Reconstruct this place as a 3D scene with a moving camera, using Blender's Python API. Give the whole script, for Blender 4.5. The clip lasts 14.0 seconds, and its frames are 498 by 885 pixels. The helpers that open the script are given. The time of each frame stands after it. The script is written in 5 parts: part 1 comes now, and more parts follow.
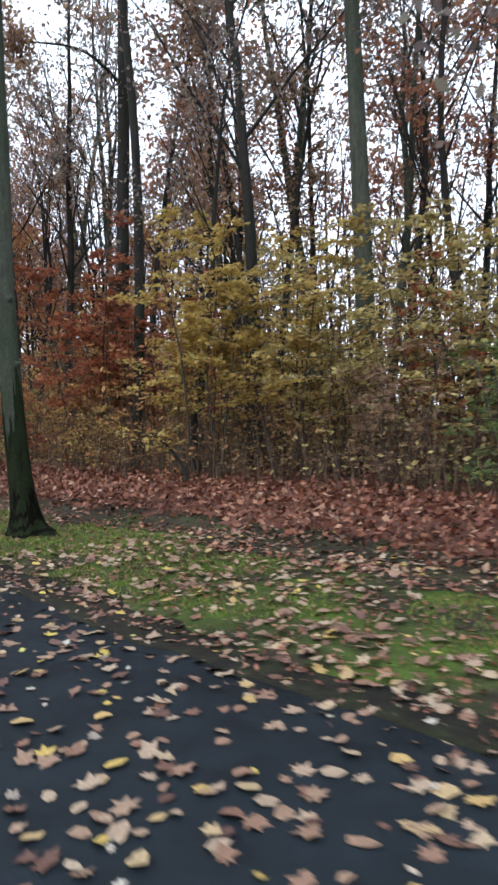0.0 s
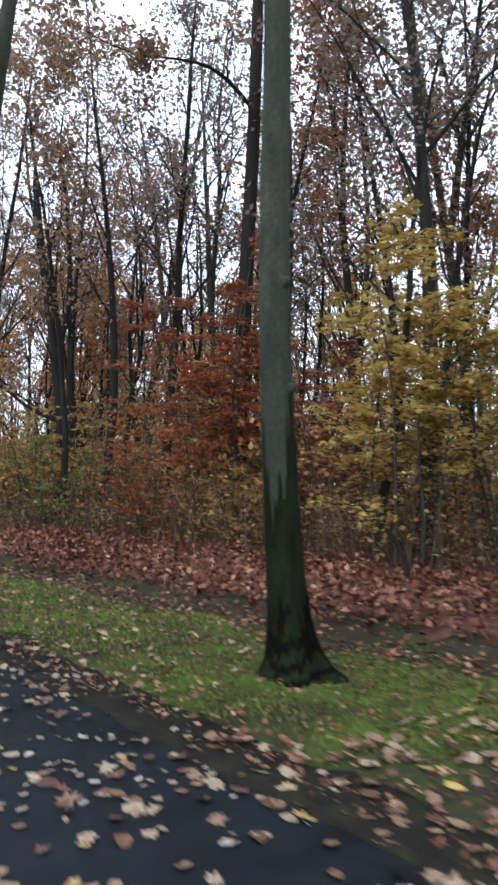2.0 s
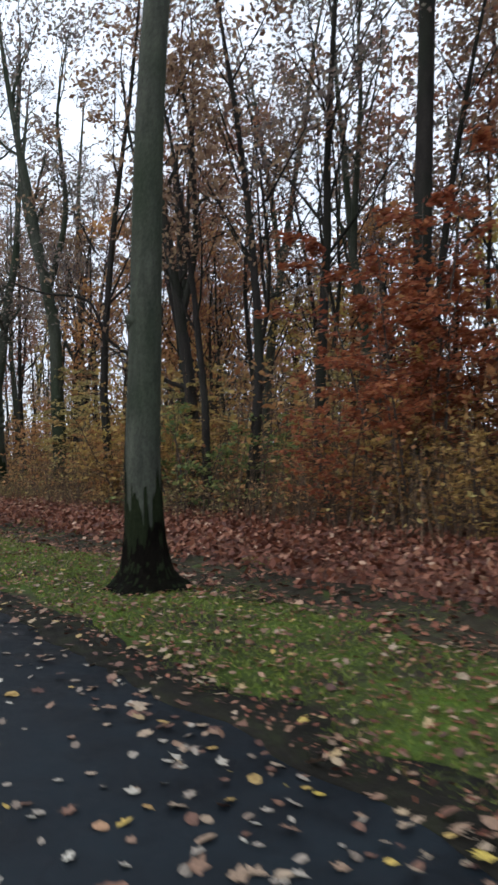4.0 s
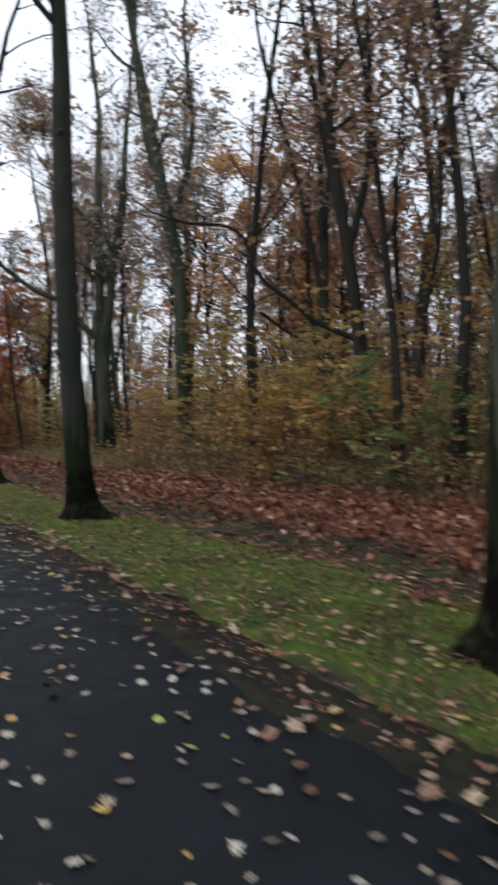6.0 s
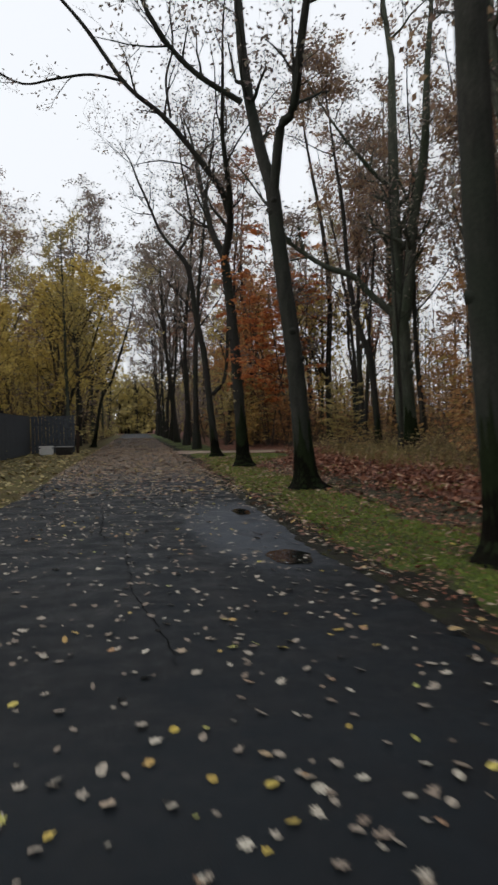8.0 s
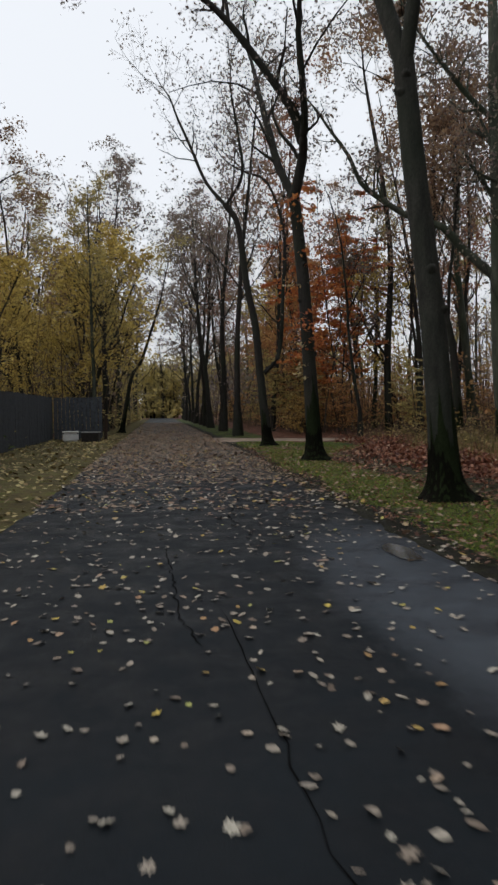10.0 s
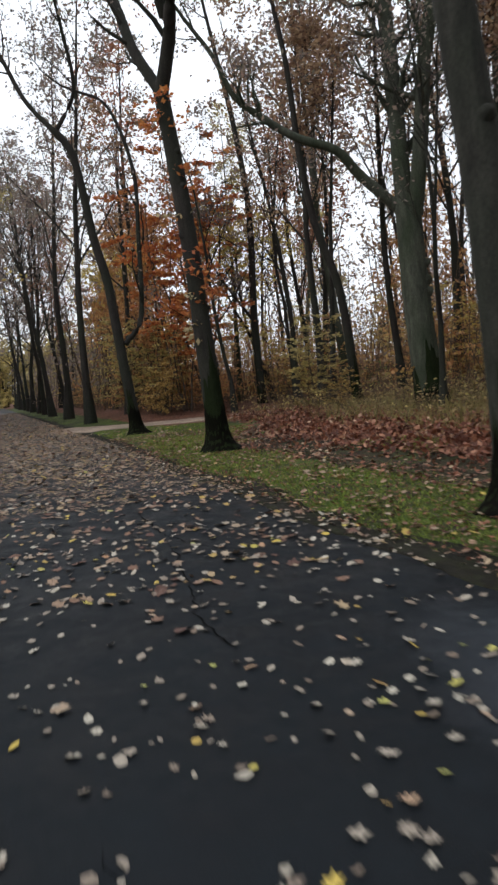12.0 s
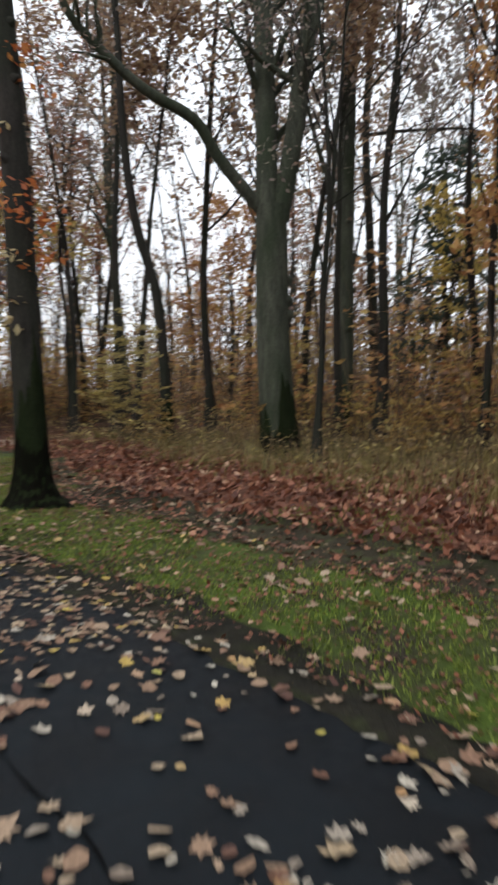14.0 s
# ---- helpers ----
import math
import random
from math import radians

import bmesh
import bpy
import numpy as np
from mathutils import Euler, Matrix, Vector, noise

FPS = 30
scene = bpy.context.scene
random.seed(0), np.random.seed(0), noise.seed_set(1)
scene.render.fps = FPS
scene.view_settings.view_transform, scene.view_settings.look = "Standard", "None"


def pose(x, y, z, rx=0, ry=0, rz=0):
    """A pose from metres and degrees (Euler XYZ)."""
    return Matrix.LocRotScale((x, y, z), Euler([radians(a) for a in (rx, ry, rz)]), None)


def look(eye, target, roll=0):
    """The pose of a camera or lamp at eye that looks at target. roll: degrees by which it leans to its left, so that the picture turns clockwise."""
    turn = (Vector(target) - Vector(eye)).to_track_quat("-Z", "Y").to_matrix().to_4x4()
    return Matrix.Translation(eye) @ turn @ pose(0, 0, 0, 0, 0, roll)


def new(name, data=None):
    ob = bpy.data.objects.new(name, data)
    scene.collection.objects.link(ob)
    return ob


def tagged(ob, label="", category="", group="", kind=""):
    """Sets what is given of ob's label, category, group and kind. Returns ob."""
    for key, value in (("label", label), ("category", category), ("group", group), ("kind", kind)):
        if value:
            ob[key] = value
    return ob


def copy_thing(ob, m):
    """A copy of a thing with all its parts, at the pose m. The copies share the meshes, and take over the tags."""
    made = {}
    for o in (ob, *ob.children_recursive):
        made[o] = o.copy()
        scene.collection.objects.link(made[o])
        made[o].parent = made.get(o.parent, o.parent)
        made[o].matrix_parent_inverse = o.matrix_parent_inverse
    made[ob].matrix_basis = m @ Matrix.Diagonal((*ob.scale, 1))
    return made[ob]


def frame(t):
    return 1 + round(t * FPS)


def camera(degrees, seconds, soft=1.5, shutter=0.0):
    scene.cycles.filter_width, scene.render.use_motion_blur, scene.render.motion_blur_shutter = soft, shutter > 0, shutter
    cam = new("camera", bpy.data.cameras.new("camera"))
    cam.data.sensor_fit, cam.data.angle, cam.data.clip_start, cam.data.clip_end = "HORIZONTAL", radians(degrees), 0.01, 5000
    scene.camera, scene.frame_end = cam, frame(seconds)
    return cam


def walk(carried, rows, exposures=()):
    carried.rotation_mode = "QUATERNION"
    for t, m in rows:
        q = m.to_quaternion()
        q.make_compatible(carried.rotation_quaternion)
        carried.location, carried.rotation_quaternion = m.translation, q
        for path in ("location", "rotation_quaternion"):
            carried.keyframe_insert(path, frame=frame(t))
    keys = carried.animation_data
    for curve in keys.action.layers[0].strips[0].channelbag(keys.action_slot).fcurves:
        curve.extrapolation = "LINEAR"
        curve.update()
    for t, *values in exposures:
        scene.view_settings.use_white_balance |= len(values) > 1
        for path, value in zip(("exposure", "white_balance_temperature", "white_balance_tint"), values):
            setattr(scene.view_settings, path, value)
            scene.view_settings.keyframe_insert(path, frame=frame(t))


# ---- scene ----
PATH = [
    (0.00, 0.175, 1.671, 1.409, 88.41, 0.88, -43.55),
    (0.50, 0.226, 2.849, 1.406, 87.74, 0.10, -44.71),
    (1.00, 0.286, 4.027, 1.418, 90.26, -1.76, -43.40),
    (1.50, 0.362, 5.205, 1.387, 92.56, -1.55, -40.98),
    (2.00, 0.429, 6.351, 1.394, 94.03, -1.39, -41.32),
    (2.50, 0.495, 7.470, 1.407, 96.02, -0.64, -39.56),
    (3.00, 0.564, 8.569, 1.390, 95.93, 1.88, -39.44),
    (3.50, 0.624, 9.650, 1.419, 92.98, 0.77, -37.53),
    (3.70, 0.645, 10.082, 1.383, 92.46, 0.40, -36.69),
    (5.80, 0.728, 14.490, 1.367, 88.80, -0.06, -32.00),
    (6.00, 0.703, 14.943, 1.403, 89.16, -0.23, -29.73),
    (6.50, 0.636, 16.085, 1.389, 90.48, -0.20, -20.46),
    (7.00, 0.556, 17.240, 1.393, 88.58, 1.54, -13.88),
    (7.50, 0.449, 18.410, 1.405, 90.26, -1.60, -11.41),
    (8.00, 0.330, 19.595, 1.427, 88.56, 1.13, -9.18),
    (8.50, 0.200, 20.795, 1.387, 89.01, 0.51, -6.43),
    (8.70, 0.147, 21.276, 1.412, 89.24, -0.07, -5.82),
    (10.80, -0.444, 26.470, 1.362, 86.50, 1.26, -8.48),
    (11.00, -0.453, 26.975, 1.390, 87.04, 1.21, -8.92),
    (11.50, -0.461, 28.239, 1.382, 88.13, 0.42, -14.88),
    (12.00, -0.440, 29.507, 1.395, 84.90, 4.95, -20.63),
    (12.50, -0.388, 30.773, 1.408, 88.16, 0.09, -23.52),
    (13.00, -0.307, 32.037, 1.399, 89.42, 1.37, -26.44),
    (13.50, -0.199, 33.303, 1.400, 85.76, 3.12, -32.58),
    (14.00, -0.069, 34.576, 1.399, 86.76, -1.16, -42.04),
]
cam = camera(39.1, 14.0, 2.6, 0.5)
walk(cam, [(r[0], pose(*r[1:])) for r in PATH], [(0.0, 0.19, 6000, 10), (2.0, 0.04, 5950, 10), (3.5, -0.31, 6100, 10), (6.0, -0.4, 6350, 10), (7.0, -0.7, 6650, 10), (8.5, -0.9, 6850, 10), (11.0, -0.95, 6700, 10), (11.5, -0.88, 6800, 10), (12.0, -0.36, 6650, 10), (12.5, -0.22, 6600, 10), (14.0, -0.19, 6750, 10)])

# ---- world, sun ----
world = bpy.data.worlds.new("overcast_sky")
scene.world = world
world.use_nodes = True
wn, wl = world.node_tree.nodes, world.node_tree.links
wn.clear()
sky = wn.new("ShaderNodeTexSky")
sky.sky_type = "NISHITA"
sky.sun_disc = False
sky.sun_elevation, sky.sun_rotation = radians(38), radians(-80)
sky.dust_density, sky.air_density, sky.ozone_density = 6.0, 1.2, 1.0
pale = wn.new("ShaderNodeMix")
pale.data_type = "RGBA"
pale.inputs[0].default_value = 0.8
pale.inputs[7].default_value = (19.9, 21.2, 23.2, 1)
back = wn.new("ShaderNodeBackground")
back.inputs[1].default_value = 0.1
wout = wn.new("ShaderNodeOutputWorld")
wl.new(sky.outputs[0], pale.inputs[6])
wl.new(pale.outputs[2], back.inputs[0])
wl.new(back.outputs[0], wout.inputs[0])

sun = new("sun", bpy.data.lights.new("sun", "SUN"))
sun.data.energy, sun.data.angle, sun.data.color = 1.0, radians(40), (1.0, 0.97, 0.93)
sun.matrix_world = look((-30, 12, 26), (0, 20, 0))


# ---- materials ----
def material(name, rough=0.8, spec=0.3):
    m = bpy.data.materials.new(name)
    m.use_nodes = True
    b = m.node_tree.nodes["Principled BSDF"]
    b.inputs["Roughness"].default_value = rough
    b.inputs["Specular IOR Level"].default_value = spec
    return m, m.node_tree.nodes, m.node_tree.links, b


def ramp(nodes, stops):
    r = nodes.new("ShaderNodeValToRGB")
    el = r.color_ramp.elements
    while len(el) < len(stops):
        el.new(0.5)
    for e, (p, c) in zip(el, stops):
        e.position, e.color = p, (*c, 1)
    return r


def noise_node(nodes, links, scale, detail=4, rough=0.6, stretch=None):
    n = nodes.new("ShaderNodeTexNoise")
    n.inputs["Scale"].default_value, n.inputs["Detail"].default_value, n.inputs["Roughness"].default_value = scale, detail, rough
    g = nodes.new("ShaderNodeNewGeometry")
    src = g.outputs["Position"]
    if stretch:
        v = nodes.new("ShaderNodeVectorMath")
        v.operation = "MULTIPLY"
        v.inputs[1].default_value = stretch
        links.new(src, v.inputs[0])
        src = v.outputs[0]
    links.new(src, n.inputs["Vector"])
    return n


def mix(nodes, links, fac, a, b, mode="MIX"):
    m = nodes.new("ShaderNodeMix")
    m.data_type, m.blend_type = "RGBA", mode
    for sock, v in ((m.inputs[0], fac), (m.inputs[6], a), (m.inputs[7], b)):
        if isinstance(v, (int, float)):
            sock.default_value = v
        elif isinstance(v, tuple):
            sock.default_value = (*v, 1)
        else:
            links.new(v, sock)
    return m.outputs[2]


def bump(nodes, links, b, height, strength, dist):
    n = nodes.new("ShaderNodeBump")
    n.inputs["Strength"].default_value, n.inputs["Distance"].default_value = strength, dist
    links.new(height, n.inputs["Height"])
    links.new(n.outputs[0], b.inputs["Normal"])


def asphalt_material():
    m, n, l, b = material("wet_asphalt", 0.55, 0.14)
    big, mid, fine = noise_node(n, l, 0.35, 3), noise_node(n, l, 2.5, 4), noise_node(n, l, 140, 2, 0.7)
    base = ramp(n, [(0.3, (0.0076, 0.0101, 0.0126)), (0.7, (0.0142, 0.0186, 0.0222))])
    l.new(big.outputs[0], base.inputs[0])
    wet = ramp(n, [(0.35, (0.55, 0.55, 0.58)), (0.7, (1.15, 1.15, 1.15))])
    l.new(mid.outputs[0], wet.inputs[0])
    c = mix(n, l, 1.0, base.outputs[0], wet.outputs[0], "MULTIPLY")
    grit = ramp(n, [(0.35, (0.75, 0.75, 0.75)), (0.65, (1.3, 1.3, 1.3))])
    l.new(fine.outputs[0], grit.inputs[0])
    c = mix(n, l, 1.0, c, grit.outputs[0], "MULTIPLY")
    # newer, darker asphalt from a ragged seam onwards
    g = n.new("ShaderNodeNewGeometry")
    split = n.new("ShaderNodeSeparateXYZ")
    l.new(g.outputs["Position"], split.inputs[0])
    along = n.new("ShaderNodeMath")
    along.operation = "MULTIPLY_ADD"
    along.inputs[1].default_value, along.inputs[2].default_value = 0.1, -1.55
    l.new(split.outputs[1], along.inputs[0])
    age = n.new("ShaderNodeMath")
    age.operation = "ADD"
    l.new(along.outputs[0], age.inputs[0])
    l.new(big.outputs[0], age.inputs[1])
    newer = ramp(n, [(0.35, (1.02, 1.12, 1.16)), (0.65, (0.66, 0.69, 0.72))])
    l.new(age.outputs[0], newer.inputs[0])
    c = mix(n, l, 1.0, c, newer.outputs[0], "MULTIPLY")
    # a paler patch beside the puddles, multiplied into the base colour
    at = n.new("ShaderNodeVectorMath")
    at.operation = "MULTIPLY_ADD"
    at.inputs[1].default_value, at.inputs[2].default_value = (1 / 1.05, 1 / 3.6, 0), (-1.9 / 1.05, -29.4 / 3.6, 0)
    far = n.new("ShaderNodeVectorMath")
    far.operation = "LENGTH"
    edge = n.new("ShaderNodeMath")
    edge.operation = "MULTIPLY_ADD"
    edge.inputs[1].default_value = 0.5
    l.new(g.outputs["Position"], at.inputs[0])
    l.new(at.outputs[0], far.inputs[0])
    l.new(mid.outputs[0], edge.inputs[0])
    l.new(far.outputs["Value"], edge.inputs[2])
    paler_patch = ramp(n, [(0.0, (8.6, 7.2, 6.7)), (0.72, (6.8, 5.8, 5.4)), (1.0, (1.0,) * 3)])
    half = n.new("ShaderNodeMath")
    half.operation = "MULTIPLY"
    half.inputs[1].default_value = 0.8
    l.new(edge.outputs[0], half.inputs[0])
    l.new(half.outputs[0], paler_patch.inputs[0])
    c = mix(n, l, 1.0, c, paler_patch.outputs[0], "MULTIPLY")
    l.new(c, b.inputs["Base Color"])
    ro = ramp(n, [(0.35, (0.48,) * 3), (0.65, (0.74,) * 3)])
    l.new(mid.outputs[0], ro.inputs[0])
    l.new(ro.outputs[0], b.inputs["Roughness"])
    bump(n, l, b, fine.outputs[0], 0.5, 0.006)
    return m


def floor_material(name, stops, scale=6.0, second=0.5, fine_scale=45):
    m, n, l, b = material(name, 0.9, 0.15)
    a, big, fine = noise_node(n, l, scale, 5), noise_node(n, l, second, 3), noise_node(n, l, fine_scale, 3, 0.7)
    r = ramp(n, stops)
    l.new(a.outputs[0], r.inputs[0])
    t = ramp(n, [(0.3, (0.65,) * 3), (0.7, (1.25,) * 3)])
    l.new(big.outputs[0], t.inputs[0])
    c = mix(n, l, 1.0, r.outputs[0], t.outputs[0], "MULTIPLY")
    f = ramp(n, [(0.3, (0.6,) * 3), (0.7, (1.35,) * 3)])
    l.new(fine.outputs[0], f.inputs[0])
    c = mix(n, l, 1.0, c, f.outputs[0], "MULTIPLY")
    l.new(c, b.inputs["Base Color"])
    bump(n, l, b, fine.outputs[0], 0.8, 0.03)
    return m


def bark_material(name, dark, light, moss, spec=0.2):
    m, n, l, b = material(name, 0.85, spec)
    streak = noise_node(n, l, 9, 5, 0.65, (1, 1, 0.22))
    patch = noise_node(n, l, 0.9, 3, 0.55, (1, 1, 0.6))
    fine = noise_node(n, l, 60, 3, 0.7, (1, 1, 0.35))
    r = ramp(n, [(0.28, dark), (0.72, light)])
    l.new(streak.outputs[0], r.inputs[0])
    pr = ramp(n, [(0.42, (0, 0, 0)), (0.62, (0.75,) * 3)])
    l.new(patch.outputs[0], pr.inputs[0])
    c = mix(n, l, pr.outputs[0], r.outputs[0], moss)
    f = ramp(n, [(0.3, (0.6,) * 3), (0.7, (1.3,) * 3)])
    l.new(fine.outputs[0], f.inputs[0])
    c = mix(n, l, 1.0, c, f.outputs[0], "MULTIPLY")
    l.new(c, b.inputs["Base Color"])
    bump(n, l, b, streak.outputs[0], 0.7, 0.03)
    return m


def leaf_material(name, stops, thin=0.5, gloss=0.6):
    """Leaves whose colour changes from leaf to leaf, a little see-through."""
    m, n, l, b = material(name, gloss, 0.35)
    g = n.new("ShaderNodeNewGeometry")
    r = ramp(n, stops)
    l.new(g.outputs["Random Per Island"], r.inputs[0])
    fine = noise_node(n, l, 70, 2)
    f = ramp(n, [(0.3, (0.75,) * 3), (0.7, (1.2,) * 3)])
    l.new(fine.outputs[0], f.inputs[0])
    c = mix(n, l, 1.0, r.outputs[0], f.outputs[0], "MULTIPLY")
    l.new(c, b.inputs["Base Color"])
    if thin:
        t = n.new("ShaderNodeBsdfTranslucent")
        l.new(c, t.inputs[0])
        ms = n.new("ShaderNodeMixShader")
        ms.inputs[0].default_value = thin
        l.new(b.outputs[0], ms.inputs[1])
        l.new(t.outputs[0], ms.inputs[2])
        l.new(ms.outputs[0], n["Material Output"].inputs[0])
    return m


def single_leaf_material(name, stops):
    """Like leaf_material, for leaves that are objects of their own."""
    m, n, l, b = material(name, 0.5, 0.4)
    g = n.new("ShaderNodeObjectInfo")
    r = ramp(n, stops)
    l.new(g.outputs["Random"], r.inputs[0])
    fine = noise_node(n, l, 60, 3)
    f = ramp(n, [(0.3, (0.7,) * 3), (0.7, (1.2,) * 3)])
    l.new(fine.outputs[0], f.inputs[0])
    l.new(mix(n, l, 1.0, r.outputs[0], f.outputs[0], "MULTIPLY"), b.inputs["Base Color"])
    return m


def plain_material(name, colour, rough=0.6, spec=0.3, vary=0.3, scale=12.0):
    m, n, l, b = material(name, rough, spec)
    a = noise_node(n, l, scale, 4)
    lo, hi = tuple(c * (1 - vary) for c in colour), tuple(min(1, c * (1 + vary)) for c in colour)
    r = ramp(n, [(0.3, lo), (0.7, hi)])
    l.new(a.outputs[0], r.inputs[0])
    l.new(r.outputs[0], b.inputs["Base Color"])
    bump(n, l, b, a.outputs[0], 0.3, 0.01)
    return m


ASPHALT = asphalt_material()
FOREST_FLOOR = floor_material("forest_floor_litter", [(0.3, (0.045, 0.022, 0.015)), (0.5, (0.11, 0.05, 0.034)), (0.7, (0.19, 0.095, 0.062))])
VERGE_SOIL = floor_material("grass_turf", [(0.36, (0.032, 0.026, 0.019)), (0.5, (0.050, 0.066, 0.018)), (0.70, (0.078, 0.130, 0.018))], 1.4)
LEFT_SOIL = floor_material("leaf_strewn_verge", [(0.3, (0.05, 0.04, 0.022)), (0.5, (0.095, 0.075, 0.03)), (0.7, (0.085, 0.10, 0.025))], 4.0)
DIRT = floor_material("trodden_dirt", [(0.3, (0.21, 0.155, 0.12)), (0.7, (0.33, 0.26, 0.205))], 3.0)
BARK_GREY = bark_material("smooth_grey_bark", (0.026, 0.030, 0.023), (0.082, 0.089, 0.066), (0.024, 0.036, 0.018))
BARK_DARK = bark_material("dark_damp_bark", (0.011, 0.0095, 0.0085), (0.034, 0.030, 0.026), (0.018, 0.022, 0.014))
BARK_MID = bark_material("grey_brown_bark", (0.013, 0.013, 0.0108), (0.040, 0.040, 0.033), (0.017, 0.023, 0.0145))
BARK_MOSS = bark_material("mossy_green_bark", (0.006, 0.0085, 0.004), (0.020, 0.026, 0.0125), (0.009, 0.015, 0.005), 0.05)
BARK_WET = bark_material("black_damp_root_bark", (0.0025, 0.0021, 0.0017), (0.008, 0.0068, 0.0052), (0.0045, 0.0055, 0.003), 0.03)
BARK_BROWN = bark_material("brown_twig_bark", (0.045, 0.034, 0.028), (0.11, 0.085, 0.07), (0.06, 0.06, 0.045))
TAN = [(0.0, (0.075, 0.035, 0.026)), (0.22, (0.165, 0.084, 0.053)), (0.5, (0.24, 0.152, 0.098)), (0.85, (0.33, 0.255, 0.175)), (0.965, (0.36, 0.24, 0.08)), (1.0, (0.46, 0.35, 0.07))]
PALE = [(0.0, (0.16, 0.12, 0.09)), (0.4, (0.30, 0.26, 0.21)), (0.78, (0.42, 0.39, 0.32)), (0.88, (0.34, 0.19, 0.10)), (0.95, (0.48, 0.36, 0.07)), (1.0, (0.36, 0.38, 0.12))]
RUST = [(0.0, (0.05, 0.014, 0.008)), (0.4, (0.125, 0.040, 0.021)), (0.75, (0.22, 0.082, 0.044)), (0.93, (0.32, 0.16, 0.095)), (1.0, (0.40, 0.27, 0.18))]
LEAF_TAN = leaf_material("fallen_tan_leaves", TAN, 0.0)
LEAF_PALE = leaf_material("fallen_pale_leaves", PALE, 0.0)
LEAF_RUST = leaf_material("fallen_rust_leaves", RUST, 0.0)
LEAF_ONE = single_leaf_material("single_fallen_leaf", TAN)
LEAF_ONE_PALE = single_leaf_material("single_pale_leaf", PALE)
YELLOW = leaf_material("yellow_leaves", [(0.0, (0.30, 0.18, 0.06)), (0.4, (0.50, 0.35, 0.10)), (0.8, (0.62, 0.47, 0.14)), (1.0, (0.50, 0.45, 0.16))])
OLIVE = leaf_material("olive_leaves", [(0.0, (0.22, 0.18, 0.075)), (0.5, (0.41, 0.34, 0.14)), (1.0, (0.62, 0.50, 0.18))])
MAPLE = leaf_material("golden_maple_leaves", [(0.0, (0.29, 0.20, 0.062)), (0.5, (0.56, 0.42, 0.12)), (1.0, (0.76, 0.60, 0.18))])
PALE_LEAF = leaf_material("pale_sprout_leaves", [(0.0, (0.30, 0.22, 0.10)), (0.5, (0.52, 0.42, 0.22)), (1.0, (0.66, 0.58, 0.36))])
NEEDLES = leaf_material("dark_pine_needles", [(0.0, (0.020, 0.034, 0.028)), (0.5, (0.040, 0.066, 0.050)), (1.0, (0.075, 0.10, 0.065))], 0.2)
GREEN = leaf_material("green_leaves", [(0.0, (0.08, 0.12, 0.045)), (0.5, (0.16, 0.23, 0.08)), (1.0, (0.32, 0.33, 0.10))])
ORANGE = leaf_material("orange_leaves", [(0.0, (0.28, 0.12, 0.055)), (0.5, (0.47, 0.24, 0.10)), (1.0, (0.62, 0.38, 0.15))])
AMBER = leaf_material("amber_leaves", [(0.0, (0.21, 0.125, 0.045)), (0.5, (0.42, 0.27, 0.095)), (1.0, (0.60, 0.43, 0.14))])
DRY = leaf_material("dry_tan_undergrowth", [(0.0, (0.13, 0.085, 0.045)), (0.5, (0.27, 0.19, 0.09)), (1.0, (0.42, 0.32, 0.15))])
FALLEN_YELLOW = leaf_material("fallen_yellowed_leaves", [(0.0, (0.15, 0.09, 0.04)), (0.5, (0.30, 0.22, 0.085)), (1.0, (0.42, 0.35, 0.14))], 0.0)
FLAME = leaf_material("flame_orange_leaves", [(0.0, (0.30, 0.075, 0.03)), (0.5, (0.55, 0.18, 0.06)), (1.0, (0.68, 0.32, 0.10))])
RED = leaf_material("red_brown_leaves", [(0.0, (0.17, 0.065, 0.040)), (0.5, (0.32, 0.135, 0.075)), (1.0, (0.43, 0.22, 0.115))])
RUSSET = leaf_material("russet_beech_leaves", [(0.0, (0.18, 0.052, 0.030)), (0.5, (0.36, 0.115, 0.055)), (1.0, (0.47, 0.20, 0.085))])
BROWN = leaf_material("brown_leaves", [(0.0, (0.15, 0.085, 0.055)), (0.5, (0.285, 0.178, 0.115)), (1.0, (0.43, 0.30, 0.175))])
DUSKY = leaf_material("dusky_crown_leaves", [(0.0, (0.13, 0.10, 0.095)), (0.5, (0.25, 0.197, 0.173)), (0.8, (0.24, 0.228, 0.168)), (1.0, (0.37, 0.24, 0.19))])
GRASS = leaf_material("grass_blades", [(0.0, (0.065, 0.090, 0.015)), (0.5, (0.135, 0.190, 0.026)), (1.0, (0.26, 0.31, 0.055))], 0.25)
WITHERED = leaf_material("withered_undergrowth_leaves", [(0.0, (0.095, 0.056, 0.030)), (0.5, (0.20, 0.122, 0.062)), (1.0, (0.34, 0.22, 0.105))])
STEMS = leaf_material("dry_undergrowth_stems", [(0.0, (0.05, 0.033, 0.023)), (0.6, (0.10, 0.068, 0.042)), (1.0, (0.16, 0.11, 0.065))], 0.0, 0.8)


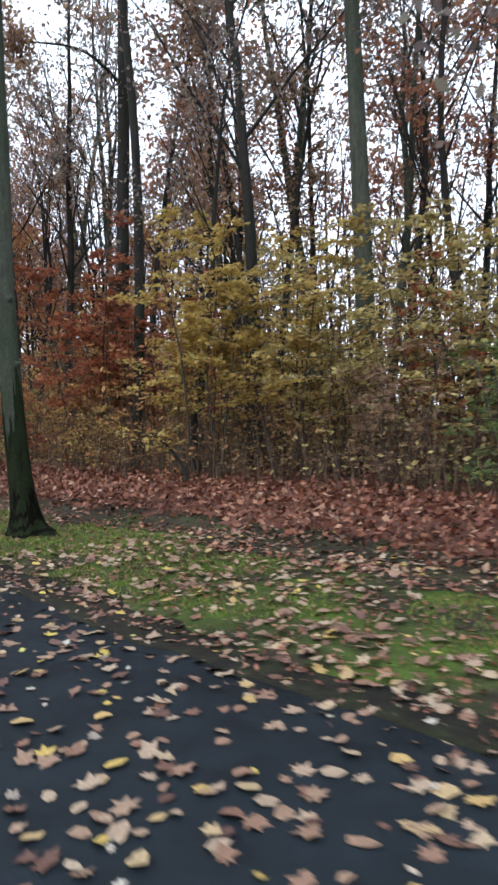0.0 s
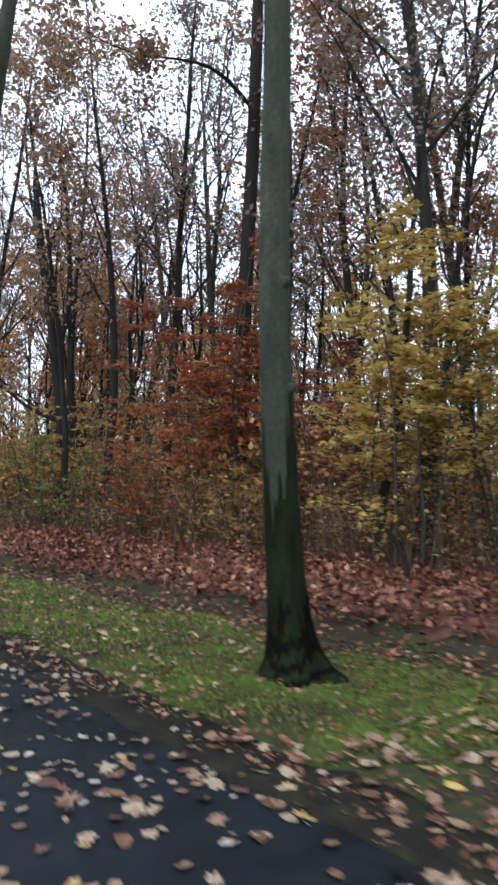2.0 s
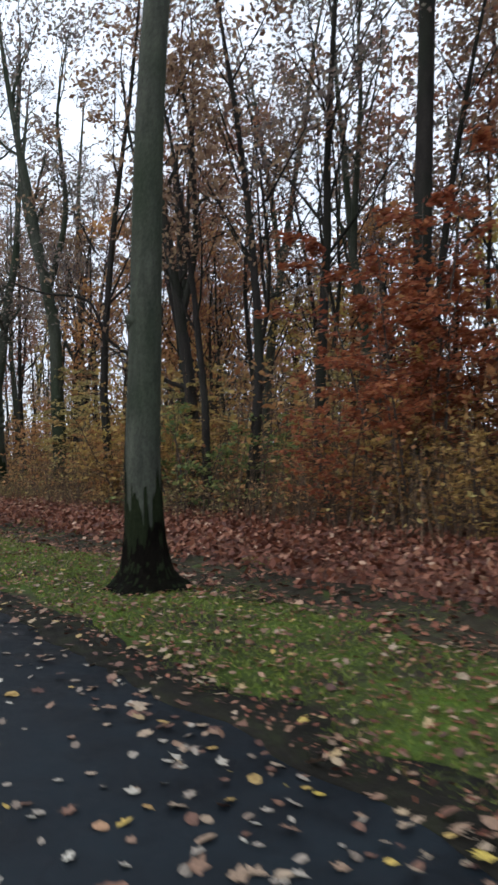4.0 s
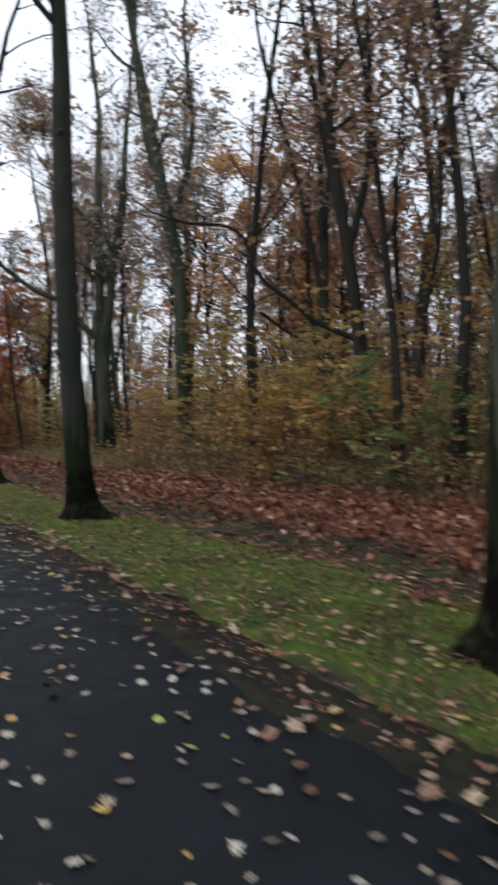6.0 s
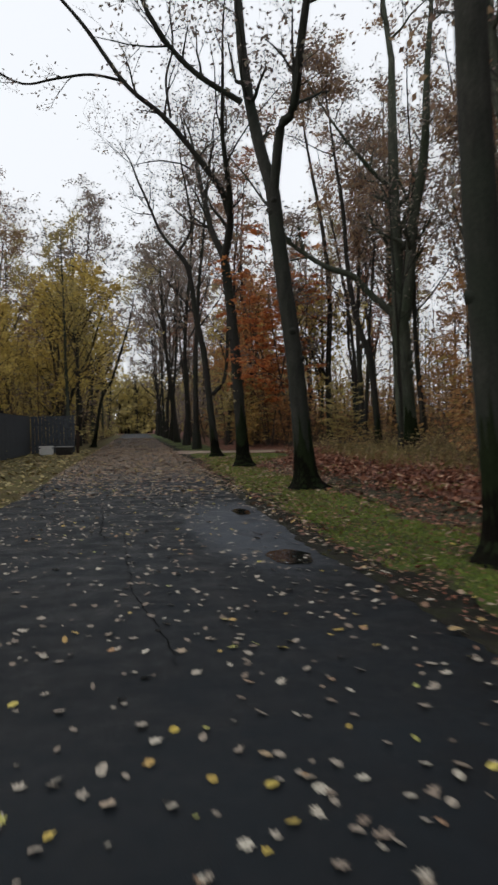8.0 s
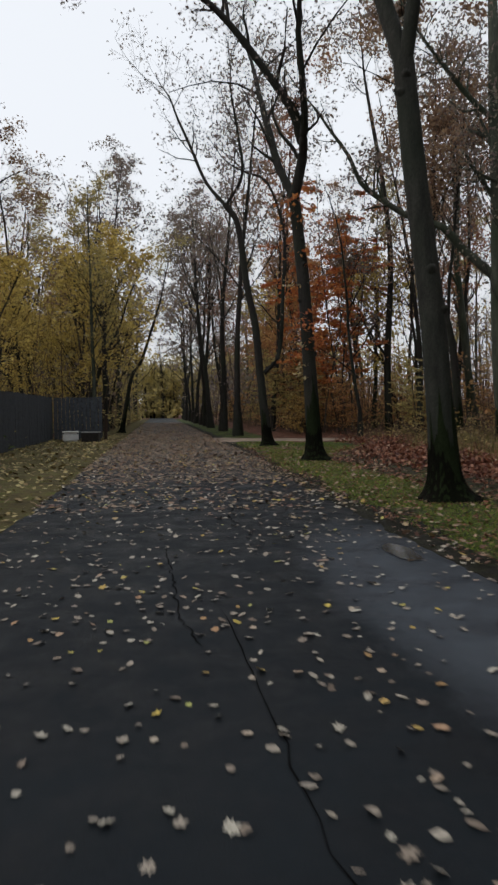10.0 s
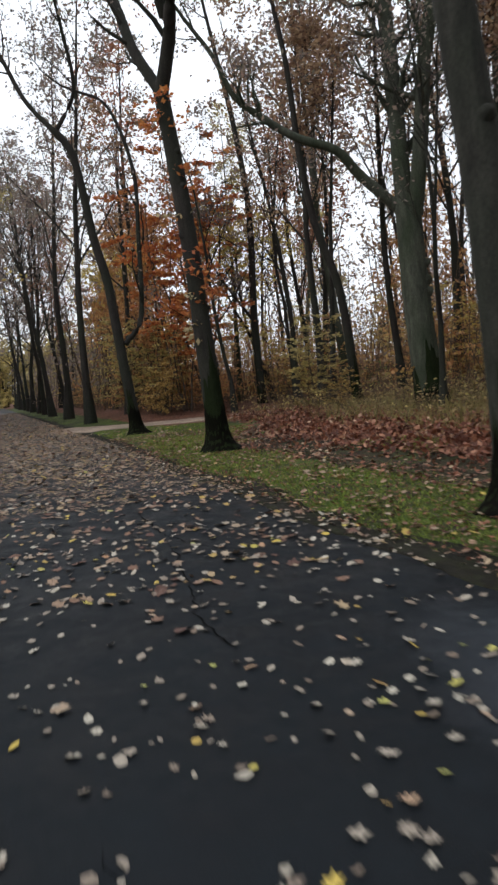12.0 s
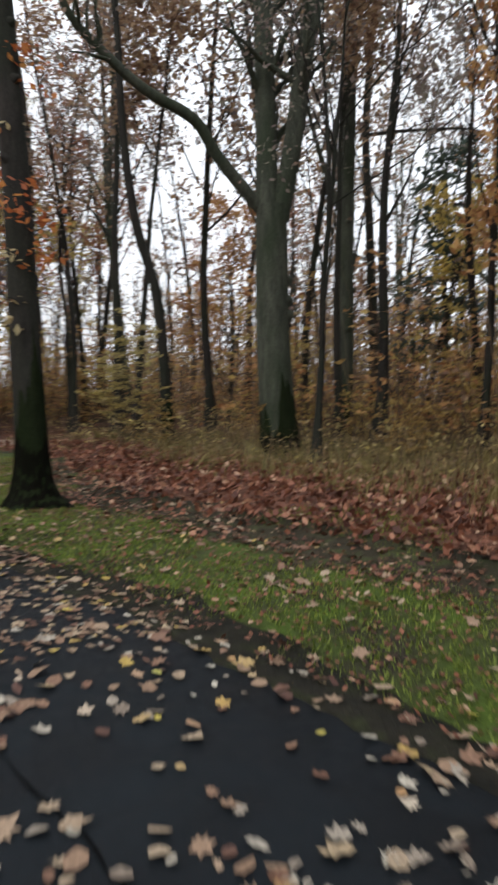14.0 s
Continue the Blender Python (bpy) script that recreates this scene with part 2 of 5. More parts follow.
# ---- mesh helpers ----
class Buffer:
    """Gathers vertices and faces of one mesh."""

    def __init__(self):
        self.v, self.f, self.n = [], [], 0

    def add(self, verts, faces):
        self.v.append(np.asarray(verts, dtype=float))
        self.f.extend((np.asarray(faces) + self.n).tolist())
        self.n += len(verts)

    def mesh(self, name, mats, smooth=False):
        me = bpy.data.meshes.new(name)
        me.from_pydata(np.concatenate(self.v).tolist(), [], self.f)
        for m in (mats if isinstance(mats, (list, tuple)) else [mats]):
            me.materials.append(m)
        if smooth:
            me.polygons.foreach_set("use_smooth", [True] * len(me.polygons))
        me.update()
        return me


def part(name, me, parent, label=""):
    ob = new(name, me)
    ob.parent = parent
    if label:
        tagged(ob, label)
    return ob


def curve_points(pts, per=4):
    """A smooth line through a few points."""
    p = np.asarray(pts, float)
    if len(p) < 3:
        return np.array([p[0] + (p[-1] - p[0]) * k / per for k in range(per + 1)])
    q = np.vstack([2 * p[0] - p[1], p, 2 * p[-1] - p[-2]])
    out = []
    for i in range(1, len(q) - 2):
        for k in range(per):
            t = k / per
            out.append(0.5 * (2 * q[i] + (q[i + 1] - q[i - 1]) * t + (2 * q[i - 1] - 5 * q[i] + 4 * q[i + 1] - q[i + 2]) * t * t
                              + (3 * q[i] - q[i - 1] - 3 * q[i + 1] + q[i + 2]) * t ** 3))
    out.append(p[-1])
    return np.array(out)


def tube(buf, pts, radii, sides, flare=0.0, rng=None, lump=0.0):
    """A tapered limb along pts; flare widens the foot into root lobes."""
    pts = np.asarray(pts, float)
    n = len(pts)
    d = np.gradient(pts, axis=0)
    d /= np.linalg.norm(d, axis=1)[:, None] + 1e-9
    ref = np.where(np.abs(d[:, 2:3]) > 0.8, np.array([[1.0, 0, 0]]), np.array([[0, 0, 1.0]]))
    u = np.cross(d, ref)
    u /= np.linalg.norm(u, axis=1)[:, None] + 1e-9
    w = np.cross(d, u)
    a = np.linspace(0, 2 * np.pi, sides, endpoint=False)
    rr = np.repeat(np.asarray(radii, float)[:, None], sides, 1)
    if lump and rng is not None:
        rr = rr * (1 + lump * rng.standard_normal((n, sides)))
    if flare:
        h = pts[:, 2] - pts[0, 2]
        lobes = 1 + 0.22 * np.cos(5 * a + 1.0) + 0.16 * np.cos(3 * a)
        rr = rr * (1 + flare * np.exp(-h / 0.14)[:, None] * lobes[None, :] + 0.28 * np.exp(-h / 0.6)[:, None])
    v = pts[:, None, :] + rr[:, :, None] * (np.cos(a)[None, :, None] * u[:, None, :] + np.sin(a)[None, :, None] * w[:, None, :])
    i = np.arange(n - 1)[:, None] * sides
    j = np.arange(sides)[None, :]
    k = (j + 1) % sides
    faces = np.stack([i + j, i + k, i + sides + k, i + sides + j], -1).reshape(-1, 4)
    buf.add(v.reshape(-1, 3), faces)


def leaf_quads(buf, centres, size, rng, flat=0.0, droop=0.0):
    """One small pointed blade for each centre."""
    c = np.asarray(centres, float)
    n = len(c)
    if not n:
        return
    s = size * rng.uniform(0.6, 1.3, n)[:, None]
    a = rng.standard_normal((n, 3))
    a[:, 2] *= 1 - flat
    a /= np.linalg.norm(a, axis=1)[:, None] + 1e-9
    b = np.cross(a, rng.standard_normal((n, 3)) * np.array([1 - flat, 1 - flat, 1.0]) + np.array([0, 0, 0.8 * flat]))
    b /= np.linalg.norm(b, axis=1)[:, None] + 1e-9
    v = np.stack([c - a * s * 0.6, c + b * s * 0.34, c + a * s * 0.6, c - b * s * 0.34], 1).reshape(-1, 3)
    buf.add(v, np.arange(4 * n).reshape(-1, 4))


def wander(rng, p, d, length, n, bend, lift):
    """A limb that strays from its course and turns upwards by lift."""
    out, p, d = [np.array(p, float)], np.array(p, float), np.array(d, float)
    for _ in range(n):
        d = d + rng.standard_normal(3) * bend + np.array([0, 0, lift])
        d /= np.linalg.norm(d)
        p = p + d * length / n
        out.append(p)
    return np.array(out)


def branch_out(buf, rng, line, r0, r1, count, length, depth, tips, start=0.3, angle=0.9, lift=0.08, sides=4):
    """Side twigs along a limb; their ends are gathered for leaves."""
    n = len(line)
    for _ in range(count):
        f = start + (1 - start) * rng.random() ** 0.8
        x = f * (n - 1)
        i = min(int(x), n - 2)
        p = line[i] + (line[i + 1] - line[i]) * (x - i)
        along = line[i + 1] - line[i]
        along /= np.linalg.norm(along) + 1e-9
        side = np.cross(along, rng.standard_normal(3))
        side /= np.linalg.norm(side) + 1e-9
        ang = angle * rng.uniform(0.6, 1.2)
        d = along * math.cos(ang) + side * math.sin(ang)
        ln = length * rng.uniform(0.55, 1.25) * (1.15 - 0.5 * f)
        r = max(0.006, (r0 + (r1 - r0) * f) * 0.5)
        seg = 4 if depth > 1 else (2 if depth == 1 else 1)
        sub = wander(rng, p, d, ln, seg, 0.16, lift)
        if depth:
            tube(buf, sub, np.linspace(r, max(0.004, r * 0.3), seg + 1), sides if depth > 1 else 3)
            branch_out(buf, rng, sub, r, r * 0.25, 4, ln * 0.55, depth - 1, tips, 0.2, angle, lift, 3)
        else:
            u = np.cross(d, (0.3, 0.5, 0.8)) * r
            w = np.cross(d, u)
            buf.add([p + u, p - 0.5 * u + 0.87 * w, p - 0.5 * u - 0.87 * w, sub[-1]], [(0, 1, 3), (1, 2, 3), (2, 0, 3)])
        if depth <= 1:
            tips.extend(sub[1:])


def forest_tree(name, seed, height, radius, clear, limbs, leaves, leaf_size, leaf_mat, bark, label, lean=0.04, fork=False, reach=0.24, fine=True):
    """A tall woodland tree: trunk with limbs and twigs, and a thin autumn crown."""
    rng = np.random.default_rng(seed)
    ob = new(name)
    wood, tips = Buffer(), []
    line = wander(rng, (0, 0, -0.1), (rng.normal() * lean, rng.normal() * lean, 1), height, 10, lean, 0.06)
    tube(wood, line, np.linspace(radius, radius * 0.12, 11), 8, 0.5)
    stems = [line]
    if fork:
        i = 4
        two = wander(rng, line[i], (rng.normal() * 0.3, rng.normal() * 0.3, 1), height * 0.5, 6, 0.06, 0.05)
        tube(wood, two, np.linspace(radius * 0.6, radius * 0.1, 7), 7)
        stems.append(two)
    for k in range(limbs):
        s = stems[k % len(stems)]
        f = clear + (1 - clear) * (k + rng.random()) / limbs * 0.95 if s is line else 0.15 + 0.8 * rng.random()
        x = f * (len(s) - 1)
        i = min(int(x), len(s) - 2)
        p = s[i] + (s[i + 1] - s[i]) * (x - i)
        a = rng.uniform(0, 2 * math.pi)
        tilt = rng.uniform(0.45, 0.95)
        ln = height * reach * (1.2 - 0.75 * f) * rng.uniform(0.7, 1.3)
        r = radius * (1 - 0.85 * f) * 0.42
        limb = wander(rng, p, (math.cos(a) * math.sin(tilt), math.sin(a) * math.sin(tilt), math.cos(tilt)), ln, 5, 0.12, 0.10)
        tube(wood, limb, np.linspace(r, r * 0.2, 6), 4)
        branch_out(wood, rng, limb, r, r * 0.2, 7 if fine else 4, ln * 0.45, 1, tips)
    part("trunk", wood.mesh("tree_wood", bark, True), ob)
    if leaves:
        crown = Buffer()
        t = np.array(tips)
        c = t[rng.integers(0, len(t), leaves)] + rng.standard_normal((leaves, 3)) * np.array([0.19, 0.19, 0.11])
        leaf_quads(crown, c, leaf_size, rng, 0.25)
        part("crown", crown.mesh("tree_crown", leaf_mat), ob)
    return tagged(ob, label, "tree", "woodland trees")


def spray(wood, crown, rng, p, d, length, count, size, r=0.006, flat=0.75):
    """A side shoot that carries its leaves in one loose layer."""
    line = wander(rng, p, d, length, 3, 0.10, -0.05)
    tube(wood, line, np.linspace(r, r * 0.35, 4), 3)
    f = rng.random(count) ** 0.75 * 3
    i = np.minimum(f.astype(int), 2)
    c = line[i] + (line[i + 1] - line[i]) * (f - i)[:, None]
    across = np.array([-d[1], d[0], 0.0]) / (math.hypot(d[0], d[1]) + 1e-6)
    wide = 0.30 * length * (1.15 - 0.75 * f / 3)
    c = c + across * (rng.uniform(-1, 1, count) * wide)[:, None] + rng.normal(0, 1, (count, 3)) * np.array([0.04, 0.04, 0.035])
    leaf_quads(crown, c, size, rng, flat)


def shrub(name, seed, height, spread, stems, leaves, leaf_size, leaf_mat, label, group="undergrowth shrubs", layer=0.0, trunk_r=0.02):
    """A bush or sapling: thin stems with level shoots, the leaves in layers along them."""
    rng = np.random.default_rng(seed)
    ob = new(name)
    wood, c = Buffer(), Buffer()
    shoots, low = 13 if height > 3 else 9, 0.30 if height > 5 else 0.14
    for _ in range(stems):
        a = rng.uniform(0, 2 * math.pi)
        o = rng.uniform(0, 0.25 * spread)
        out = rng.uniform(0.05, 0.7) * spread / height
        line = wander(rng, (math.cos(a) * o, math.sin(a) * o, -0.08), (math.cos(a) * out, math.sin(a) * out, 1), height * rng.uniform(0.6, 1.05), 6, 0.08, 0.02)
        main = Buffer()
        tube(main, line, np.linspace(trunk_r, trunk_r * 0.25, 7), 4)
        part("stem", main.mesh("shrub_stem", BARK_BROWN, True), ob)
        for k in range(shoots):
            f = low + (0.99 - low) * (k + rng.random()) / shoots
            x = f * 6
            i = min(int(x), 5)
            p = line[i] + (line[i + 1] - line[i]) * (x - i)
            b = rng.uniform(0, 2 * math.pi)
            d = np.array([math.cos(b), math.sin(b), rng.uniform(-0.05, 0.45)])
            ln = spread * rng.uniform(0.35, 0.95) * (1.05 - 0.65 * f)
            share = max(3, int(leaves / (stems * shoots) * rng.uniform(0.35, 1.65)))
            spray(wood, c, rng, p, d / np.linalg.norm(d), ln, share, leaf_size, trunk_r * 0.4, 0.35 + 0.5 * layer)
    tagged(part("twig_work", wood.mesh("shrub_twigs", BARK_BROWN, True), ob), kind="stuff")
    part("foliage", c.mesh("shrub_leaves", leaf_mat), ob)
    return tagged(ob, label, "shrub", group)


def conifer(name, seed, x, y, height, clear, reach):
    """A pine with drooping whorls of boughs and clumps of dark needles."""
    rng = np.random.default_rng(seed)
    ob = new(name)
    ob.location = (x, y, ground_z(x, y))
    wood, needles, trunk = Buffer(), Buffer(), Buffer()
    line = wander(rng, (0, 0, -0.2), (0, 0, 1), height, 9, 0.02, 0.02)
    tube(trunk, line, np.linspace(0.22, 0.03, 10), 8, 0.4)
    for k in range(64):
        f = clear + (0.98 - clear) * (k + rng.random()) / 64
        i = min(int(f * 9), 8)
        p = line[i] + (line[i + 1] - line[i]) * (f * 9 - i)
        a = rng.uniform(0, 2 * math.pi)
        bough = wander(rng, p, (math.cos(a), math.sin(a), 0.15), reach * (1.1 - 0.85 * f) * rng.uniform(0.6, 1.25), 4, 0.08, -0.07)
        tube(wood, bough, np.linspace(0.035, 0.008, 5), 3)
        c = bough[1 + rng.integers(0, 4, 46)] + rng.normal(0, 1, (46, 3)) * (0.30, 0.30, 0.13)
        leaf_quads(needles, c, 0.26, rng, 0.3)
    part("trunk", trunk.mesh("pine_trunk", BARK_DARK, True), ob)
    tagged(part("boughs", wood.mesh("pine_boughs", BARK_DARK, True), ob), kind="stuff")
    part("needles", needles.mesh("pine_needles", NEEDLES), ob)
    return tagged(ob, "dark blue-green pine with drooping boughs in the wood", "tree", "woodland trees")


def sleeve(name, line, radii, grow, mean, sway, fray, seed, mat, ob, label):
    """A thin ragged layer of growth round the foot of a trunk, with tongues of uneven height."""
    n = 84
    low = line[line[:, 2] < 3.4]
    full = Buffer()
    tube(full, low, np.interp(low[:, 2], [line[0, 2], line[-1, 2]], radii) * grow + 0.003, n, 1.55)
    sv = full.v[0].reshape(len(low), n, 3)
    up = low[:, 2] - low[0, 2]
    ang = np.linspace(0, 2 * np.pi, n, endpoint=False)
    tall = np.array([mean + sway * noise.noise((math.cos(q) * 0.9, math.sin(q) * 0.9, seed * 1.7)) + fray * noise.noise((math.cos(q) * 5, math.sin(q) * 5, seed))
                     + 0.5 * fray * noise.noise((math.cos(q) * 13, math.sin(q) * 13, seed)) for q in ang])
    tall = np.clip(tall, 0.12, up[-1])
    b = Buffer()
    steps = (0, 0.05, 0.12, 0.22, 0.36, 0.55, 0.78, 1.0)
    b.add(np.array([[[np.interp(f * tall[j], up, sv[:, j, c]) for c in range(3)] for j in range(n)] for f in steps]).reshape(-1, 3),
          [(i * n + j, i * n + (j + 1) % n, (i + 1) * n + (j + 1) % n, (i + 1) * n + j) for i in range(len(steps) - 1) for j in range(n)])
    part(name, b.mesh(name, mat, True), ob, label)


def avenue_tree(limbs, seed, bark, label, leaf_mat=DUSKY, leaves=1500, crown_top=0.0, twigs=5, leaf_size=0.10, group="avenue trees", sprouts=()):
    """A tree whose trunk and main limbs follow a given course; twigs and leaves grow from them."""
    rng = np.random.default_rng(seed)
    ob = new("tree")
    foot = Vector(limbs[0][2][0])
    ob.location = (foot.x, foot.y, 0)
    off = np.array([foot.x, foot.y, 0])
    tips, twig = [], Buffer()
    for k, (r0, r1, pts) in enumerate(limbs):
        line = curve_points(np.array(pts) - off, 5)
        rad = np.linspace(r0, r1, len(line))
        wood = Buffer()
        if k == 0:
            foot_line = [line[0] + (line[1] - line[0]) * f for f in (0, 0.12, 0.25, 0.45, 0.7)]
            line = np.vstack([foot_line, line[1:]])
            rad = np.interp(line[:, 2], [line[0, 2], line[-1, 2]], [r0, r1])
            tube(wood, line, rad, 24, 1.55)
            trunk = part("trunk", wood.mesh("trunk", bark, True), ob)
            for _ in range(5):
                z = rng.uniform(1.6, min(7.0, line[-1, 2] - 0.2))
                at = np.array([np.interp(z, line[:, 2], line[:, c]) for c in (0, 1)] + [z])
                a, r = rng.uniform(0, 2 * math.pi), np.interp(z, line[:, 2], rad)
                way = np.array([math.cos(a), math.sin(a), 0.25])
                stub = Buffer()
                tube(stub, [at + way * r * q for q in (0.80, 0.98, 1.10, 1.24, 1.26)], np.array([0.52, 0.44, 0.28, 0.20, 0.02]) * r, 9, 0, rng, 0.06)
                part("branch_stub", stub.mesh("branch_stub", bark, True), trunk)
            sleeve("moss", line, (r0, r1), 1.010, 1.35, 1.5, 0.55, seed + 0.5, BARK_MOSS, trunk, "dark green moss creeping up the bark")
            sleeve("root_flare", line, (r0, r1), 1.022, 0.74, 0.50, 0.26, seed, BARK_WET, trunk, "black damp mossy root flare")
        else:
            tube(wood, line, rad, 10, 0, rng, 0.02)
            part("limb", wood.mesh("limb", bark, True), ob)
            branch_out(twig, rng, line, r0, r1, twigs, 1.8, 2, tips, 0.15)
        ends = (k == 0 and len(limbs) == 1) or k > 0 or crown_top
        if ends:
            d = line[-1] - line[-3]
            more = wander(rng, line[-1], d / np.linalg.norm(d), max(2.5, 9 * r1 / 0.1 * 0.6), 6, 0.10 if k else 0.025, 0.08)
            tube(twig, more, np.linspace(r1, r1 * 0.2, 7), 7)
            branch_out(twig, rng, more, r1, r1 * 0.2, 8, 2.6, 2, tips, 0.1)
    for count, low, high, length, mat in sprouts:
        shoots, blades = Buffer(), Buffer()
        line = curve_points(np.array(limbs[0][2]) - off, 5)
        for _ in range(count):
            z = rng.uniform(low, high)
            p = np.array([np.interp(z, line[:, 2], line[:, c]) for c in (0, 1)] + [z])
            a = rng.uniform(0, 2 * math.pi)
            spray(shoots, blades, rng, p, np.array([math.cos(a), math.sin(a), 0.25]), length * rng.uniform(0.6, 1.4), rng.integers(9, 22), 0.10, 0.008, 0.5)
        sprout = part("sprouts", shoots.mesh("sprouts", bark, True), ob)
        tagged(sprout, "thin shoots on the trunk", kind="stuff")
        part("sprout_leaves", blades.mesh("sprout_leaves", mat), sprout, "leaves on shoots along the trunk")
    tagged(part("twig_work", twig.mesh("twig_work", bark, True), ob), kind="stuff")
    crown = Buffer()
    t = np.array(tips)
    leaf_quads(crown, t[rng.integers(0, len(t), leaves)] + rng.standard_normal((leaves, 3)) * np.array([0.25, 0.25, 0.17]), leaf_size, rng, 0.2)
    part("crown", crown.mesh("crown", leaf_mat), ob)
    return tagged(ob, label, "tree", group)


# ---- ground, road ----
ROAD_L, ROAD_R = -2.1, 2.72


def smooth(a, b, x):
    t = min(1.0, max(0.0, (x - a) / (b - a)))
    return t * t * (3 - 2 * t)


def ragged(y, k):
    return 0.14 * noise.noise((k, y * 0.35, 0)) + 0.10 * noise.noise((k, y * 1.7, 5)) + 0.05 * noise.noise((k, y * 6.0, 9))


def road_right(y):
    return ROAD_R + 0.22 * (1 - smooth(14, 24, y)) + 0.25 * (1 - smooth(2.0, 6.0, y)) - 0.2 * smooth(24, 28, y) * (1 - smooth(41, 48, y)) + 0.8 * ragged(y, 1)


def litter_edge(y):
    return (5.2 + 0.5 * (1 - smooth(22, 28, y)) + 0.4 * (1 - smooth(11, 15, y)) + (2.2 * smooth(43, 50, y) if y < 54 else 0)
            + 0.35 * noise.noise((3, y * 0.5, 1)) + 0.2 * noise.noise((9, y * 1.9, 1)))


def ground_z(x, y):
    """Height of the ground: flat under the road, a low litter bank beside the verge."""
    r = math.hypot(x, y - 30)
    z = -0.03
    if x > 1.5:
        d = x - road_right(y)
        z += 0.045 * smooth(-0.05, 0.6, d) + 0.03 * noise.noise((x * 0.7, y * 0.7, 0)) * smooth(0.1, 1.1, d)
        side = smooth(50.5, 54.0, y) * (1 - smooth(58.5, 61, y))
        z += (1 - side) * smooth(-0.3, 1.0, x - litter_edge(y)) * (0.20 + 0.07 * noise.noise((x * 0.9, y * 0.9, 4)))
    elif x < ROAD_L + 0.3:
        z += 0.05 * smooth(-ROAD_L - 0.3, -ROAD_L + 0.6, -x) * (1 + noise.noise((x * 0.8, y * 0.8, 2)))
    if r > 90:
        z += min(6.0, (r - 90) * 0.02) if abs(x) > 12 else 0
    return z


def spread(near0, near1, step, far):
    out = list(np.arange(near0, near1 + 1e-6, step))
    s, hi, lo = step, near1, near0
    while hi < far:
        s *= 1.35
        hi += s
        lo -= s
        out.append(hi)
        out.insert(0, lo)
    return out


gx, gy = spread(-8, 14, 0.3, 900), spread(-3, 62, 0.5, 900)
gb = Buffer()
gv = np.array([(x, y, ground_z(x, y)) for y in gy for x in gx])
nx, ny = len(gx), len(gy)
gi = np.arange(ny - 1)[:, None] * nx + np.arange(nx - 1)[None, :]
gb.add(gv, np.stack([gi, gi + 1, gi + nx + 1, gi + nx], -1).reshape(-1, 4))
ground = new("ground", gb.mesh("ground", [FOREST_FLOOR, VERGE_SOIL, LEFT_SOIL], True))
tagged(ground, "woodland ground with leaf litter and grass verge", "ground", kind="structure")
for p in ground.data.polygons:
    c = p.center
    if ROAD_R - 0.9 < c.x < litter_edge(c.y) and -40 < c.y < 160:
        p.material_index = 1
    elif -6.2 < c.x < ROAD_L + 0.6 and -40 < c.y < 160:
        p.material_index = 2


def strip(name, left, right, y0, y1, step, z, mat, across=8, dome=0.0, drop=0.035):
    """A ribbon of ground between two wavering edges; z is a height or a surface to lie on."""
    ys = np.arange(y0, y1 + 1e-6, step)
    cuts = [0, *np.linspace(0.012, 0.988, across - 1), 1]
    b = Buffer()
    v = []
    for y in ys:
        l, r = left(y), right(y)
        for k, f in enumerate(cuts):
            x = l + (r - l) * f
            zz = z(x, y) if callable(z) else z + dome * (1 - (2 * f - 1) ** 2)
            v.append((x, y, zz if 0 < k < across else zz - drop))
    n = across + 1
    i = np.arange(len(ys) - 1)[:, None] * n + np.arange(across)[None, :]
    b.add(v, np.stack([i, i + 1, i + n + 1, i + n], -1).reshape(-1, 4))
    return new(name, b.mesh(name, mat, True))


def lane_z(x, y):
    """Top of the lane or the ground beside it."""
    f = (x - ROAD_L) / (road_right(y) - ROAD_L)
    return 0.02 * (1 - (2 * f - 1) ** 2) if f < 1 else max(ground_z(x, y), -0.012)


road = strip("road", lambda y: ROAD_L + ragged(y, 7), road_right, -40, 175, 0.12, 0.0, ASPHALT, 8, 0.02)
VERGE_MUD = floor_material("dark_verge_mud", [(0.3, (0.010, 0.010, 0.008)), (0.5, (0.019, 0.017, 0.012)), (0.7, (0.026, 0.031, 0.013))], 5.0)
mud = strip("verge_mud", lambda y: road_right(y) - 0.22 + 0.7 * ragged(y, 21), lambda y: road_right(y) + 0.26 + 1.7 * ragged(y, 33), -10, 110, 0.12,
            lambda x, y: lane_z(x, y) + 0.007, VERGE_MUD, 6, drop=0.014)
TRODDEN = floor_material("trodden_verge_soil", [(0.3, (0.020, 0.017, 0.011)), (0.5, (0.036, 0.031, 0.019)), (0.7, (0.046, 0.056, 0.021))], 5.0)
soil = strip("verge_soil", lambda y: litter_edge(y) - 0.75 + 1.6 * ragged(y, 44), lambda y: litter_edge(y) + 0.35, -10, 49, 0.15,
             lambda x, y: ground_z(x, y) + 0.012, TRODDEN, 6, drop=0.03)
tagged(soil, "bare brown soil between grass and leaf litter", "soil", kind="structure")
tagged(mud, "dark muddy strip between asphalt and grass", "mud", kind="structure")
tagged(road, "dark damp asphalt lane strewn with fallen leaves", "road", kind="structure")

